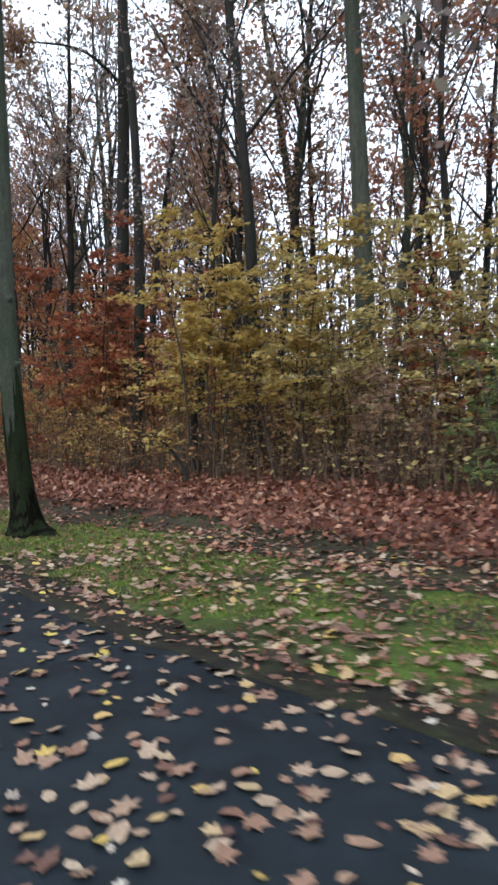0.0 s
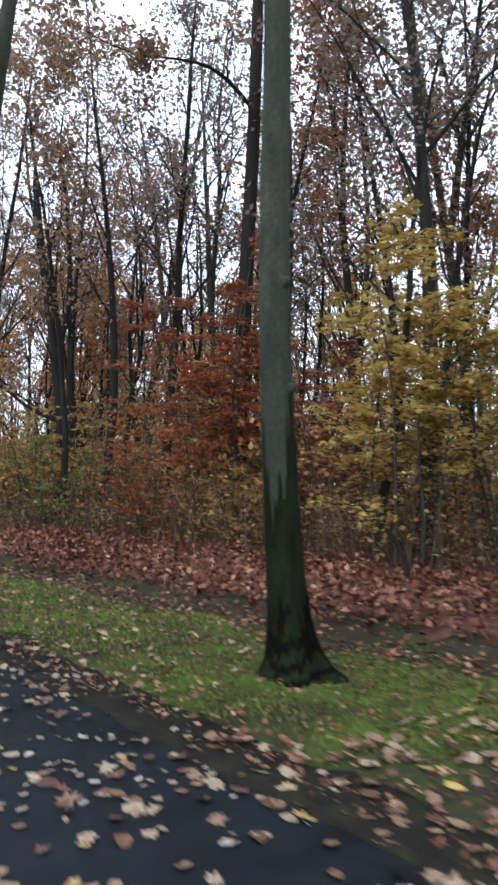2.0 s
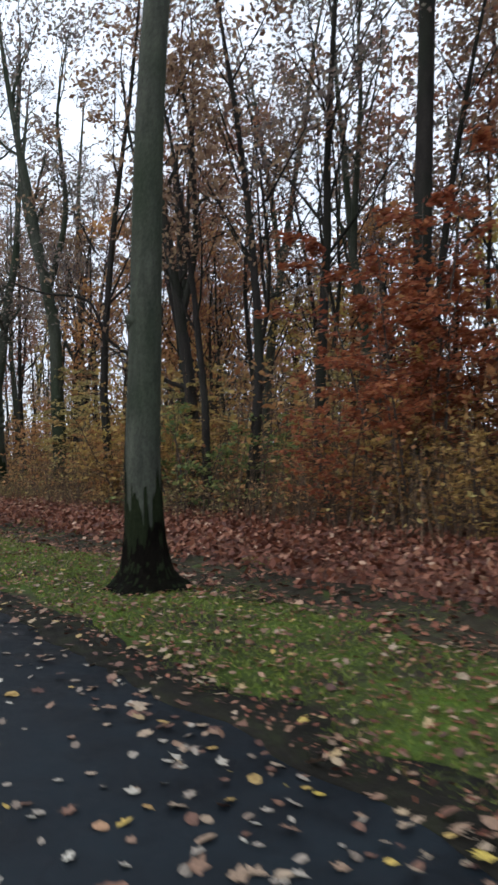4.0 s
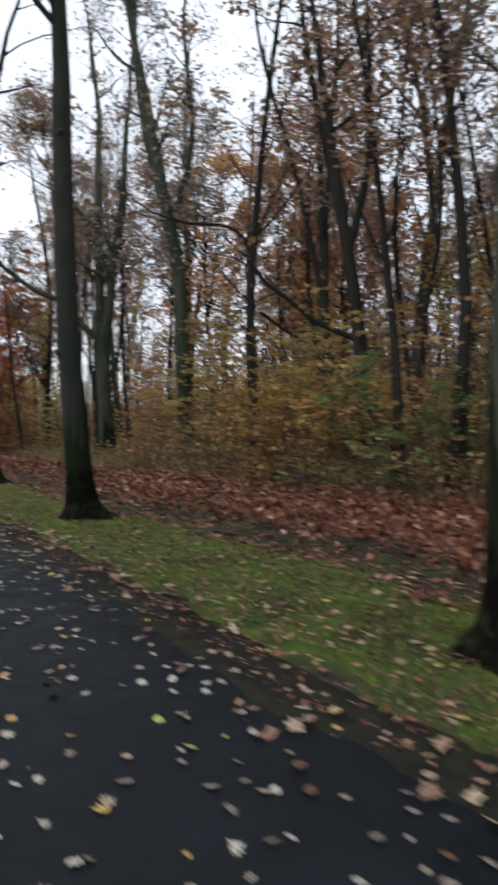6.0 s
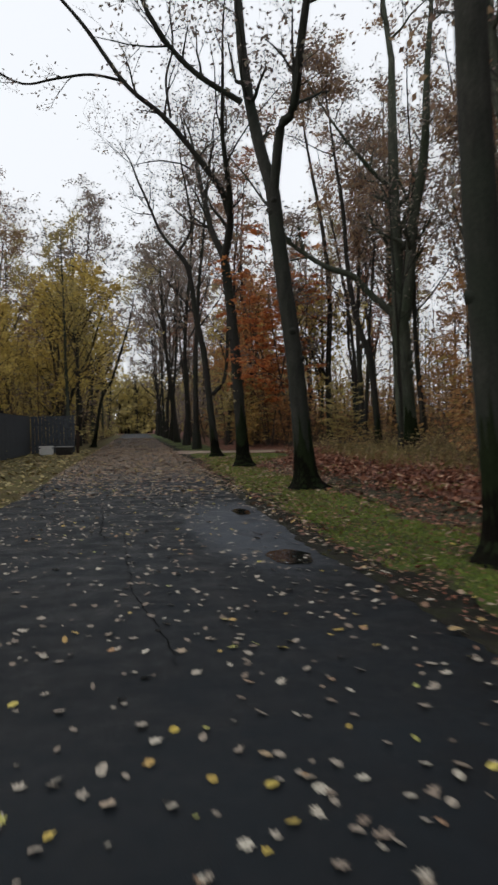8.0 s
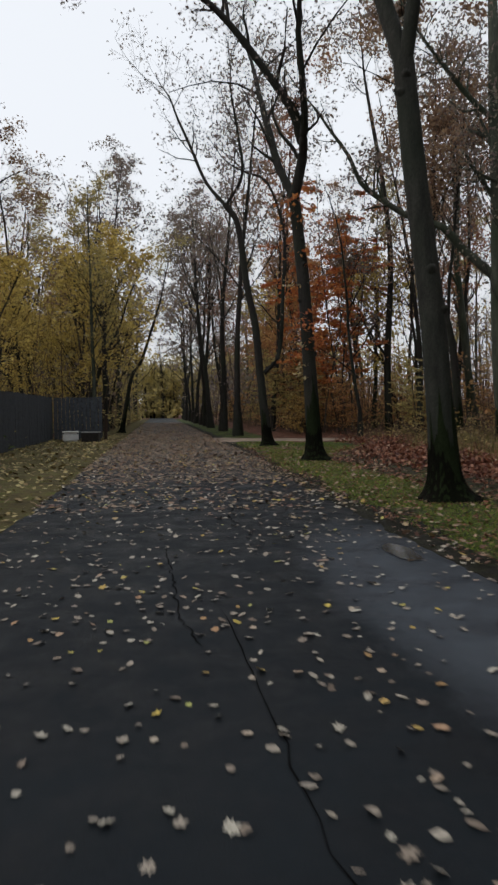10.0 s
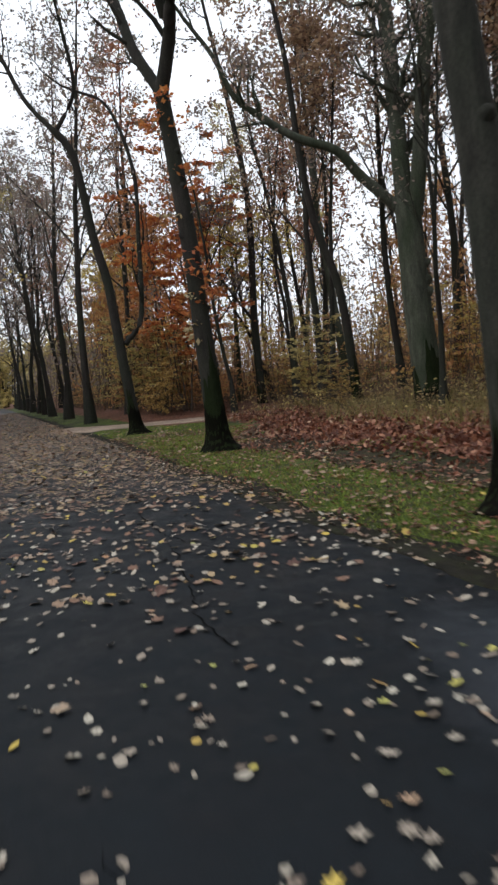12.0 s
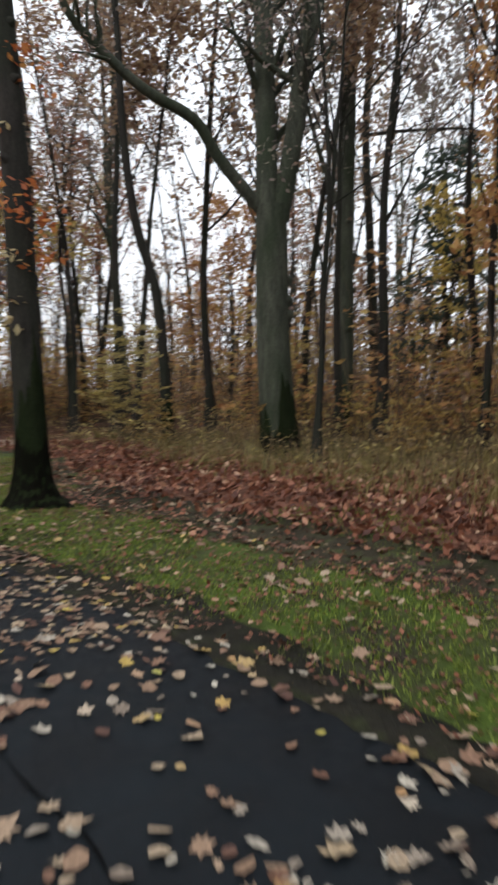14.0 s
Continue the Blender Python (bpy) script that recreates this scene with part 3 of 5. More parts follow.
# side path that leaves the lane between the trees
sp = Buffer()
sv = []
course = curve_points([(1.6, 58.0), (4.5, 56.8), (8.0, 56.2), (12.0, 55.6), (20.0, 57.0), (34.0, 61.0)], 8)
for i, (x, y) in enumerate(course):
    d = course[min(i + 1, len(course) - 1)] - course[max(i - 1, 0)]
    nrm = np.array([-d[1], d[0]]) / np.linalg.norm(d)
    w = 1.5 + 1.6 * math.exp(-max(0, x - 2.0) / 1.5)
    for k in range(-3, 4):
        q = np.array([x, y]) + nrm * w * k / 3
        sv.append((q[0], q[1], max(0.012, ground_z(q[0], q[1]) + 0.02) - (0.03 if abs(k) == 3 else 0)))
si = np.arange(len(course) - 1)[:, None] * 7 + np.arange(6)[None, :]
sp.add(sv, np.stack([si, si + 1, si + 8, si + 7], -1).reshape(-1, 4))
tagged(new("side_path", sp.mesh("side_path", DIRT, True)), "pale trodden dirt path branching off the lane", "path", kind="structure")

# ---- avenue and woodland trees with a known course ----
LIMBS_A = [
    (0.14, 0.11, [(4.32, 10.19, -0.05), (4.22, 10.26, 1.07), (4.16, 10.31, 2.35), (4.13, 10.34, 3.65), (4.13, 10.34, 4.71), (4.11, 10.35, 5.68)]),
]
LIMBS_B = [
    (0.21, 0.15, [(4.43, 17.90, -0.05), (4.38, 17.92, 1.44), (4.40, 17.91, 2.87), (4.42, 17.90, 4.70), (4.47, 17.88, 6.19), (4.57, 17.83, 7.73)]),
]
LIMBS_C = [
    (0.20, 0.15, [(3.98, 25.99, -0.05), (3.85, 26.05, 1.39), (3.75, 26.10, 3.04), (3.69, 26.13, 4.69), (3.66, 26.14, 6.02), (3.65, 26.14, 6.89)]),
]
LIMBS_E = [
    (0.21, 0.16, [(4.00, 34.50, -0.05), (3.80, 34.55, 2.64), (3.54, 34.62, 4.91), (3.39, 34.67, 6.49)]),
    (0.14, 0.10, [(3.39, 34.67, 6.44), (3.09, 35.10, 8.08), (2.92, 35.49, 9.73), (2.89, 35.84, 11.36)]),
    (0.07, 0.05, [(2.77, 34.84, 8.45), (1.85, 34.92, 9.01), (1.23, 34.92, 9.60), (0.78, 34.87, 10.26)]),
    (0.11, 0.08, [(3.41, 34.66, 6.43), (3.52, 34.37, 7.71), (3.73, 34.05, 8.00), (3.85, 33.76, 9.23), (3.91, 33.49, 9.89)]),
]
LIMBS_F = [
    (0.20, 0.15, [(3.93, 43.10, -0.05), (3.79, 43.15, 2.50), (3.70, 43.18, 4.15), (3.56, 43.23, 5.80), (3.42, 43.28, 7.17)]),
    (0.12, 0.09, [(3.42, 43.28, 7.12), (3.08, 43.75, 8.08), (2.95, 44.15, 8.98), (2.83, 44.54, 9.80)]),
    (0.14, 0.10, [(3.44, 43.27, 7.12), (3.57, 42.87, 7.97), (3.54, 42.53, 8.37), (3.50, 42.19, 8.84)]),
    (0.12, 0.05, [(3.62, 43.15, 8.48), (3.29, 42.95, 9.30), (2.39, 42.85, 10.47), (1.42, 42.76, 11.53), (0.30, 42.69, 12.40), (-0.88, 42.64, 14.02), (-1.70, 42.52, 14.92)]),
    (0.05, 0.03, [(0.31, 43.71, 13.00), (-0.86, 43.65, 13.14), (-2.00, 43.59, 12.91), (-3.04, 43.51, 12.65), (-4.05, 43.42, 13.08)]),
    (0.05, 0.03, [(1.73, 43.47, 11.78), (1.62, 43.82, 13.21), (1.90, 44.12, 14.48), (1.84, 44.46, 15.79)]),
]
LIMBS_G = [
    (0.17, 0.11, [(3.93, 51.40, -0.05), (3.73, 51.44, 1.96), (3.63, 51.46, 3.02), (3.47, 51.49, 4.76), (3.19, 51.55, 6.14), (2.86, 51.61, 8.50), (2.37, 51.71, 9.34)]),
    (0.08, 0.05, [(2.37, 51.71, 9.31), (1.69, 52.19, 10.31), (1.14, 52.64, 11.78), (0.64, 53.08, 13.09)]),
    (0.07, 0.04, [(2.45, 51.69, 9.31), (3.01, 51.24, 10.34), (2.81, 50.94, 11.78), (2.63, 50.64, 12.54)]),
    (0.09, 0.04, [(3.82, 51.42, 2.83), (4.43, 51.55, 3.68), (4.63, 51.75, 6.17), (4.72, 51.98, 8.32), (4.18, 52.33, 10.33), (3.25, 52.76, 10.96)]),
]
LIMBS_D = [
    (0.40, 0.34, [(10.95, 45.66, -0.05), (10.75, 45.82, 2.78), (10.66, 45.88, 5.69)]),
    (0.25, 0.19, [(10.60, 45.93, 5.55), (10.66, 46.13, 7.93), (10.67, 46.38, 10.94), (10.73, 46.58, 12.96)]),
    (0.22, 0.16, [(10.81, 45.77, 5.39), (10.94, 45.48, 7.34), (11.00, 45.25, 9.09), (11.22, 44.89, 10.91), (11.27, 44.66, 12.02)]),
    (0.15, 0.05, [(10.47, 46.02, 5.63), (9.56, 46.35, 6.56), (8.95, 46.46, 7.23), (8.00, 46.82, 7.64), (7.06, 47.17, 8.33), (6.47, 47.26, 8.83), (6.02, 47.24, 9.72), (5.40, 47.36, 10.61)]),
    (0.10, 0.06, [(10.42, 46.07, 10.60), (9.75, 46.15, 11.21), (9.12, 46.21, 11.94), (8.61, 46.18, 12.49)]),
]
LIMBS_H = [
    (0.24, 0.17, [(16.15, 48.24, -0.05), (16.12, 48.27, 3.37), (16.08, 48.32, 6.68), (16.06, 48.34, 10.73), (16.01, 48.40, 13.45)]),
    (0.10, 0.05, [(16.05, 48.36, 6.68), (15.38, 48.63, 8.22), (14.91, 48.68, 9.22), (14.49, 48.65, 10.03)]),
]
LIMBS_I = [
    (0.22, 0.14, [(22.60, 51.99, -0.05), (22.45, 52.20, 4.06), (22.28, 52.41, 8.06), (22.12, 52.62, 11.79), (22.16, 52.58, 15.03)]),
    (0.08, 0.04, [(22.14, 52.59, 12.01), (22.53, 51.00, 11.86), (23.22, 49.00, 11.59), (23.48, 47.57, 11.00)]),
]
LIMBS_J = [
    (0.17, 0.10, [(21.80, 46.91, -0.05), (21.61, 47.23, 3.73), (21.47, 47.48, 6.57), (21.41, 47.59, 9.01)]),
]
LIMBS_P = [
    (0.28, 0.19, [(14.44, 12.34, -0.05), (14.42, 12.37, 3.21), (14.39, 12.42, 5.87), (14.33, 12.51, 9.15), (14.28, 12.58, 11.36)]),
]
LIMBS_Q = [
    (0.24, 0.17, [(13.14, 21.26, -0.05), (13.12, 21.28, 2.96), (13.18, 21.22, 7.40), (13.26, 21.14, 11.27), (13.29, 21.11, 15.32)]),
    (0.07, 0.03, [(13.29, 21.11, 12.38), (12.33, 21.36, 13.10), (11.49, 21.49, 13.22), (10.37, 21.91, 13.13)]),
]
LIMBS_Q2 = [
    (0.16, 0.10, [(11.16, 17.65, -0.05), (11.21, 17.58, 3.12), (11.25, 17.54, 6.57), (11.20, 17.60, 9.60), (11.06, 17.77, 12.41)]),
]
LIMBS_R = [
    (0.20, 0.16, [(14.51, 33.29, -0.05), (14.24, 33.44, 2.61), (14.09, 33.52, 5.88)]),
    (0.10, 0.05, [(14.06, 33.54, 5.64), (13.48, 34.23, 9.75), (12.67, 35.05, 13.75), (12.51, 35.52, 16.43)]),
    (0.10, 0.05, [(14.12, 33.51, 5.64), (13.99, 33.20, 9.62), (14.03, 32.80, 13.41), (13.88, 32.50, 16.95)]),
    (0.06, 0.03, [(14.06, 33.54, 3.99), (12.48, 33.83, 4.82), (11.30, 33.90, 5.61)]),
]
LIMBS_V = [
    (0.20, 0.15, [(11.09, 27.53, -0.05), (10.98, 27.62, 2.27), (10.84, 27.73, 4.08), (10.67, 27.88, 5.64)]),
    (0.10, 0.06, [(10.67, 27.88, 5.51), (10.56, 28.29, 7.16), (10.39, 28.75, 9.28), (10.32, 29.14, 11.04), (10.35, 29.44, 12.30)]),
    (0.10, 0.06, [(10.70, 27.85, 5.51), (10.80, 27.34, 7.30), (10.62, 27.05, 9.01), (10.36, 26.84, 10.65)]),
    (0.07, 0.03, [(10.81, 27.76, 3.56), (10.01, 28.16, 3.94), (9.40, 28.41, 4.44), (8.79, 28.65, 4.93), (8.29, 28.80, 5.91), (7.30, 29.36, 6.09)]),
]
LIMBS_W = [
    (0.26, 0.20, [(9.94, 34.88, -0.05), (9.77, 34.96, 3.43), (9.66, 35.01, 6.06), (9.37, 35.15, 7.80)]),
    (0.12, 0.08, [(9.37, 35.15, 7.62), (8.85, 35.75, 10.52), (8.65, 36.21, 13.31), (8.76, 36.53, 15.28)]),
    (0.12, 0.07, [(9.45, 35.11, 7.63), (9.78, 34.40, 10.23), (9.41, 34.02, 12.51)]),
]
LIMBS_X = [
    (0.17, 0.08, [(11.48, 50.67, -0.05), (11.16, 50.87, 4.06), (10.61, 51.20, 6.28), (10.29, 51.39, 8.68), (10.13, 51.49, 11.41), (9.89, 51.63, 13.42)]),
]
LIMBS_Y = [
    (0.20, 0.10, [(12.05, 61.08, -0.05), (11.99, 61.10, 4.14), (12.15, 61.05, 9.10), (11.83, 61.15, 12.97), (11.22, 61.33, 16.78)]),
    (0.08, 0.05, [(11.99, 61.10, 4.14), (11.31, 61.31, 5.18), (10.69, 61.49, 6.21)]),
]
LIMBS_K = [
    (0.14, 0.08, [(-2.75, 72.04, -0.05), (-2.05, 72.09, 3.60), (-1.35, 72.13, 4.83), (-0.39, 72.20, 7.70)]),
]
avenue_tree(LIMBS_A, 1, BARK_GREY, "slender grey-green beech trunk on the leafy verge")
avenue_tree(LIMBS_B, 2, BARK_GREY, "grey-green avenue tree standing on the grass verge")
avenue_tree(LIMBS_C, 3, BARK_MID, "tall straight grey avenue tree on the grass verge")
avenue_tree(LIMBS_E, 4, BARK_MID, "forked avenue tree with dark spreading limbs", leaves=2200)
avenue_tree(LIMBS_F, 5, BARK_DARK, "dark forked avenue tree with orange sprouts on its trunk", leaves=2600, sprouts=((30, 2.4, 7.1, 0.7, FLAME), (6, 1.8, 5.0, 0.5, PALE_LEAF)))
avenue_tree(LIMBS_G, 6, BARK_DARK, "dark avenue tree with a low curved side limb", leaves=1400)
avenue_tree(LIMBS_D, 7, BARK_GREY, "large double-stemmed grey beech with a long side bough", twigs=8, leaves=6500, group="woodland trees", sprouts=((14, 0.2, 1.3, 0.6, AMBER),))
WOOD = [("H", 8, BARK_GREY, "straight grey beech behind the litter bank"), ("I", 9, BARK_DARK, "dark woodland tree with a level bough"),
        ("J", 10, BARK_DARK, "thin dark woodland tree"), ("P", 11, BARK_GREY, "mossy grey beech among yellow saplings"),
        ("Q", 12, BARK_DARK, "dark straight oak among red beech leaves"), ("Q2", 13, BARK_DARK, "slim dark oak at the wood's edge"),
        ("R", 14, BARK_DARK, "black many-limbed tree in the wood"), 
        ("V", 17, BARK_DARK, "dark tree with drooping side bough"),
        ("W", 18, BARK_GREY, "stout forked woodland tree"), ("X", 19, BARK_DARK, "leaning dark trunk in the wood"),
        ("Y", 20, BARK_DARK, "dark tree beside the side path")]
COURSE = {"H": LIMBS_H, "I": LIMBS_I, "J": LIMBS_J, "P": LIMBS_P, "Q": LIMBS_Q, "Q2": LIMBS_Q2, "R": LIMBS_R, 
          "V": LIMBS_V, "W": LIMBS_W, "X": LIMBS_X, "Y": LIMBS_Y}
FULL = {"Q": 4500, "Q2": 4500, "V": 900, "W": 2800, "P": 2000, "X": 5000, "Y": 3000}
for key, seed, bark, label in WOOD:
    avenue_tree(COURSE[key], seed, bark, label, BROWN if seed % 2 or key == "Q" else DUSKY, FULL.get(key, 2000), 1.0, 4, 0.13, "woodland trees")
avenue_tree(LIMBS_K, 21, BARK_DARK, "leaning dark trunk under yellow leaves", OLIVE, 900, 1.0, 4, 0.12, "woodland trees")

# ---- woodland, repeated kinds ----
def woodland_kinds(fine):
    """The repeated trees: with small leaves and full twig work, or coarser for the depth of the wood."""
    n, z = (1.65, 0.78) if fine else (0.58, 1.15)
    return [
        forest_tree("tree", 101, 21, 0.20, 0.30, 15, int(1700 * n), 0.20 * z, DUSKY, BARK_DARK, "tall slim woodland tree with sparse dusky leaves", fine=fine),
        forest_tree("tree", 102, 19, 0.16, 0.28, 14, int(1800 * n), 0.20 * z, BROWN, BARK_DARK, "slim woodland tree with brown leaves", fine=fine),
        forest_tree("tree", 103, 23, 0.24, 0.34, 16, int(1500 * n), 0.20 * z, DUSKY, BARK_GREY, "tall grey woodland tree with bare twigs", fork=True, fine=fine),
        forest_tree("tree", 104, 17, 0.13, 0.22, 13, int(1000 * n), 0.19 * z, DUSKY, BARK_DARK, "thin dark woodland tree almost bare", 0.07, fine=fine),
        forest_tree("tree", 105, 20, 0.18, 0.25, 15, int(2200 * n), 0.20 * z, RED, BARK_DARK, "woodland tree with red-brown leaves", fine=fine),
        forest_tree("tree", 106, 18, 0.17, 0.24, 14, int(2300 * n), 0.20 * z, OLIVE, BARK_GREY, "woodland tree with olive yellow leaves", fine=fine),
        forest_tree("tree", 108, 12.5, 0.15, 0.10, 24, int(2600 * n), 0.25 * z, MAPLE, BARK_DARK, "broad maple full of olive yellow leaves", 0.06, True, 0.34, fine),
        forest_tree("tree", 109, 13.5, 0.16, 0.14, 20, int(3000 * n), 0.23 * z, ORANGE, BARK_DARK, "beech full of orange brown leaves", 0.05, False, 0.32, fine),
        forest_tree("tree", 107, 16, 0.11, 0.18, 14, int(600 * n), 0.17 * z, DUSKY, BARK_DARK, "thin bare tree with ascending twigs", 0.08, True, 0.3, fine),
        forest_tree("tree", 110, 21, 0.22, 0.22, 17, int(3000 * n), 0.24 * z, DUSKY, BARK_DARK, "tall avenue tree with a dusky crown arching over the lane", 0.05, True, 0.36, fine),
        forest_tree("tree", 111, 13.2, 0.12, 0.58, 15, int(2400 * n), 0.19 * z, BROWN, BARK_DARK, "slim young tree with a dense rounded brown crown", 0.03, False, 0.30, fine),
    ]


KINDS, FAR_KINDS = woodland_kinds(True), woodland_kinds(False)
SHRUBS = [
    shrub("shrub", 201, 3.2, 1.7, 6, 1700, 0.10, BROWN, "tall bush with withered brown leaves", layer=0.5),
    shrub("shrub", 202, 2.6, 1.5, 6, 1600, 0.10, AMBER, "bush with amber yellow leaves", layer=0.5),
    shrub("shrub", 203, 3.8, 1.8, 6, 1700, 0.10, YELLOW, "sapling with bright yellow leaves", layer=0.6),
    shrub("shrub", 204, 2.2, 1.6, 6, 1500, 0.09, GREEN, "bush still in green leaf", layer=0.5),
    shrub("shrub", 205, 4.2, 2.0, 6, 2200, 0.10, RUSSET, "young beech with red-brown leaves", layer=0.6),
    shrub("shrub", 206, 3.6, 1.8, 6, 2000, 0.10, ORANGE, "young beech with orange leaves", layer=0.6),
    shrub("sapling", 208, 6.6, 2.2, 5, 5200, 0.105, YELLOW, "tall sapling with glowing yellow leaves", layer=0.7, trunk_r=0.03),
    shrub("sapling", 209, 6.0, 2.6, 6, 4600, 0.105, OLIVE, "tall sapling with olive yellow leaves", layer=0.6, trunk_r=0.03),
    shrub("sapling", 210, 5.2, 2.2, 5, 4400, 0.10, RUSSET, "young beech in red-brown leaf", layer=0.7, trunk_r=0.03),
    shrub("shrub", 207, 1.5, 1.3, 8, 600, 0.09, BROWN, "low bare bush with withered leaves", layer=0.3),
    shrub("sapling", 211, 9.0, 2.4, 5, 4600, 0.125, FLAME, "slim young beech with flaming orange leaves", layer=0.5, trunk_r=0.035),
]


placed = []


def put(kind, x, y, scale=1.0, turn=0.0):
    """Places a kind: the first time the made one, then copies of it."""
    if kind in KINDS and (x > 21 or x < -13 or y > 100 or y < -6):
        kind = FAR_KINDS[KINDS.index(kind)]
    m = pose(x, y, ground_z(x, y) - 0.02, 0, 0, turn) @ Matrix.Diagonal((scale, scale, scale * 1.0, 1))
    if kind not in placed:
        placed.append(kind)
        kind.matrix_basis = m
        return kind
    ob = copy_thing_plain(kind, m)
    return ob


def copy_thing_plain(kind, m):
    keep = kind.matrix_basis.copy()
    kind.matrix_basis = Matrix.Identity(4)
    ob = copy_thing(kind, m)
    kind.matrix_basis = keep
    return ob


pick = random.Random(5)
taken = [(10.9, 45.7), (16.1, 48.3), (14.4, 12.4), (13.2, 21.2), (11.2, 17.6), (14.5, 33.3), (11.1, 27.5), (9.9, 34.9), (11.6, 50.6), (9, 62)]


def free(x, y, gap):
    if any((x - a) ** 2 + (y - b) ** 2 < gap * gap for a, b in taken):
        return False
    return not (x > 2 and abs(y - (56.5 if x < 14 else 56 + (x - 14) * 0.25)) < 2.4)


def plant(count, x0, x1, y0, y1, weights, gap, smin=0.8, smax=1.2, thin=0):
    done = tries = 0
    while done < count and tries < count * 30:
        tries += 1
        x, y = pick.uniform(x0, x1), pick.uniform(y0, y1)
        if not free(x, y, gap):
            continue
        taken.append((x, y))
        kind, scale, turn = pick.choices(KINDS[:9], weights)[0], pick.uniform(smin, smax), pick.uniform(0, 360)
        done += 1
        if thin and done % thin == 0:
            continue
        put(kind, x, y, scale, turn)


plant(26, 9.5, 18, -6, 60, (4, 2, 2, 5, 1, 1, 0, 0, 5), 2.4, 0.7, 1.0)
plant(40, 17, 46, -14, 84, (4, 4, 3, 3, 3, 2, .3, .5, 2), 2.2)
plant(14, 14, 50, 84, 130, (3, 3, 3, 2, 3, 2, 1, 1, 2), 2.5, thin=2)
plant(16, 6, 16, 62, 120, (2, 3, 1, 2, 3, 2, 2, 5, 1), 2.2)
plant(22, -28, -7.5, 48, 125, (3, 2, 2, 2, 1, 4, 1, 0, 2), 2.4, 0.7, 1.05, thin=3)
plant(9, -26, -8, -12, 46, (3, 2, 2, 2, 1, 3, 1, 1, 2), 3.0, thin=2)
plant(5, -14, 24, -34, -14, (3, 2, 2, 2, 1, 3, 1, 1, 2), 3.0)
plant(8, -24, 26, 165, 200, (0, 1, 0, 0, 1, 3, 9, 1, 0), 2.4, 0.7, 1.0)
for i in range(15):
    x, y = -7.2 - 2.2 * (i % 3) - 0.6 * math.sin(i * 2.3), 49 + i * 3.6
    taken.append((x, y))
    put(KINDS[6], x, y, 0.58 + 0.02 * i + 0.08 * math.sin(i * 1.9), 83 * i)
for x, y, k, sc in ((8.2, 65.0, 7, 0.7), (8.0, 71, 7, 0.75), (13.5, 63, 6, 0.8), (19, 33, 6, 0.7), (22, 39, 7, 0.8), (24, 24, 6, 0.8), (18, 27, 7, 0.7),
                    (16.8, 4.2, 6, 0.7), (19, 57, 7, 0.7), (26, 52, 6, 0.8), (21, 14, 1, 0.9), (15.5, 16.5, 1, 0.8), (17.5, 21.5, 4, 0.9)):
    taken.append((x, y))
    put(KINDS[k], x, y, sc, x * 37)
for i, (x, y) in enumerate(((14.6, 16.9), (16.2, 19.3), (18.2, 16.8), (13.0, 14.9), (15.6, 23.0), (17.5, 13.5), (27, 62), (31, 57), (24, 66), (35, 66), (22, 72), (29, 75), (26.5, 57.5), (18, 66), (33, 50), (38, 58), (13.2, 59.5), (16, 63.5), (14.5, 52.5))):
    taken.append((x, y))
    put(KINDS[(1, 4, 1, 0, 1, 4, 1, 0)[i % 8]], x, y, 0.85 + 0.2 * ((i * 3) % 5) / 5, 47 * i)
for i in range(9):
    x, y = -5.3 - 0.9 * (i % 2), 70 + i * 7.5
    taken.append((x, y))
    put(KINDS[6], x, y, 1.05 + 0.15 * math.sin(i * 2.9), 71 * i + 20)
for i, (x, y) in enumerate(((17, 29), (20, 34.5), (23.5, 31), (18.5, 24), (22, 19.5), (27, 37), (26, 28), (19.5, 40), (16.5, 36.5), (24, 44), (30, 33), (13, 24.5), (10.8, 24.6), (20, 3.4), (23, 6.5), (25.5, 1.5), (24.5, 10), (28.5, 6), (21, -1.5), (15.5, 27.2), (17.2, 32.4), (20.5, 26.5), (18.5, 7.5), (20.6, 12.5), (17.8, 2.2), (19.8, 5.2), (16.8, 10.6))):
    taken.append((x, y))
    put(KINDS[((1, 8, 4, 3, 8, 0) if y > 16 else (1, 0, 4, 1, 1, 0))[i % 6]], x, y, 0.8 + 0.2 * ((i * 7) % 5) / 5, 59 * i)
# twiggy tall trees over the red beech
for i, (x, y) in enumerate(((14.3, 29.5), (17.6, 32.8))):
    taken.append((x, y))
    put(KINDS[(8, 2)[i]], x, y, 1.0, 131 * i)
# orange beeches deep in the wood
for i, (x, y) in enumerate(((15.6, 41.3), (18.6, 39.6), (20.6, 44.4), (17.6, 37.2))):
    taken.append((x, y))
    put(KINDS[(7, 4, 7, 7)[i]], x, y, (0.95, 0.8, 1.05, 0.85)[i], 101 * i)
# tall trees behind the olive maples
for i, (x, y) in enumerate(((-9.5, 60), (-12, 66), (-8.2, 68), (-14, 74), (-9.8, 78), (-7.2, 84), (-12.5, 86), (-8.6, 93), (-16, 62), (-18, 70), (-6.8, 99), (-10.5, 104), (-7.0, 112))):
    taken.append((x, y))
    put(KINDS[(5, 0, 1, 2, 5, 1, 0)[i % 7]], x, y, 0.9 + 0.2 * ((i * 3) % 5) / 5, 67 * i)
put(KINDS[10], 11.2, 52.0, 1.0, 30)
put(KINDS[10], 14.6, 47.2, 1.05, 130)
conifer("tree", 141, 27.0, 51.6, 13.0, 0.25, 4.2)
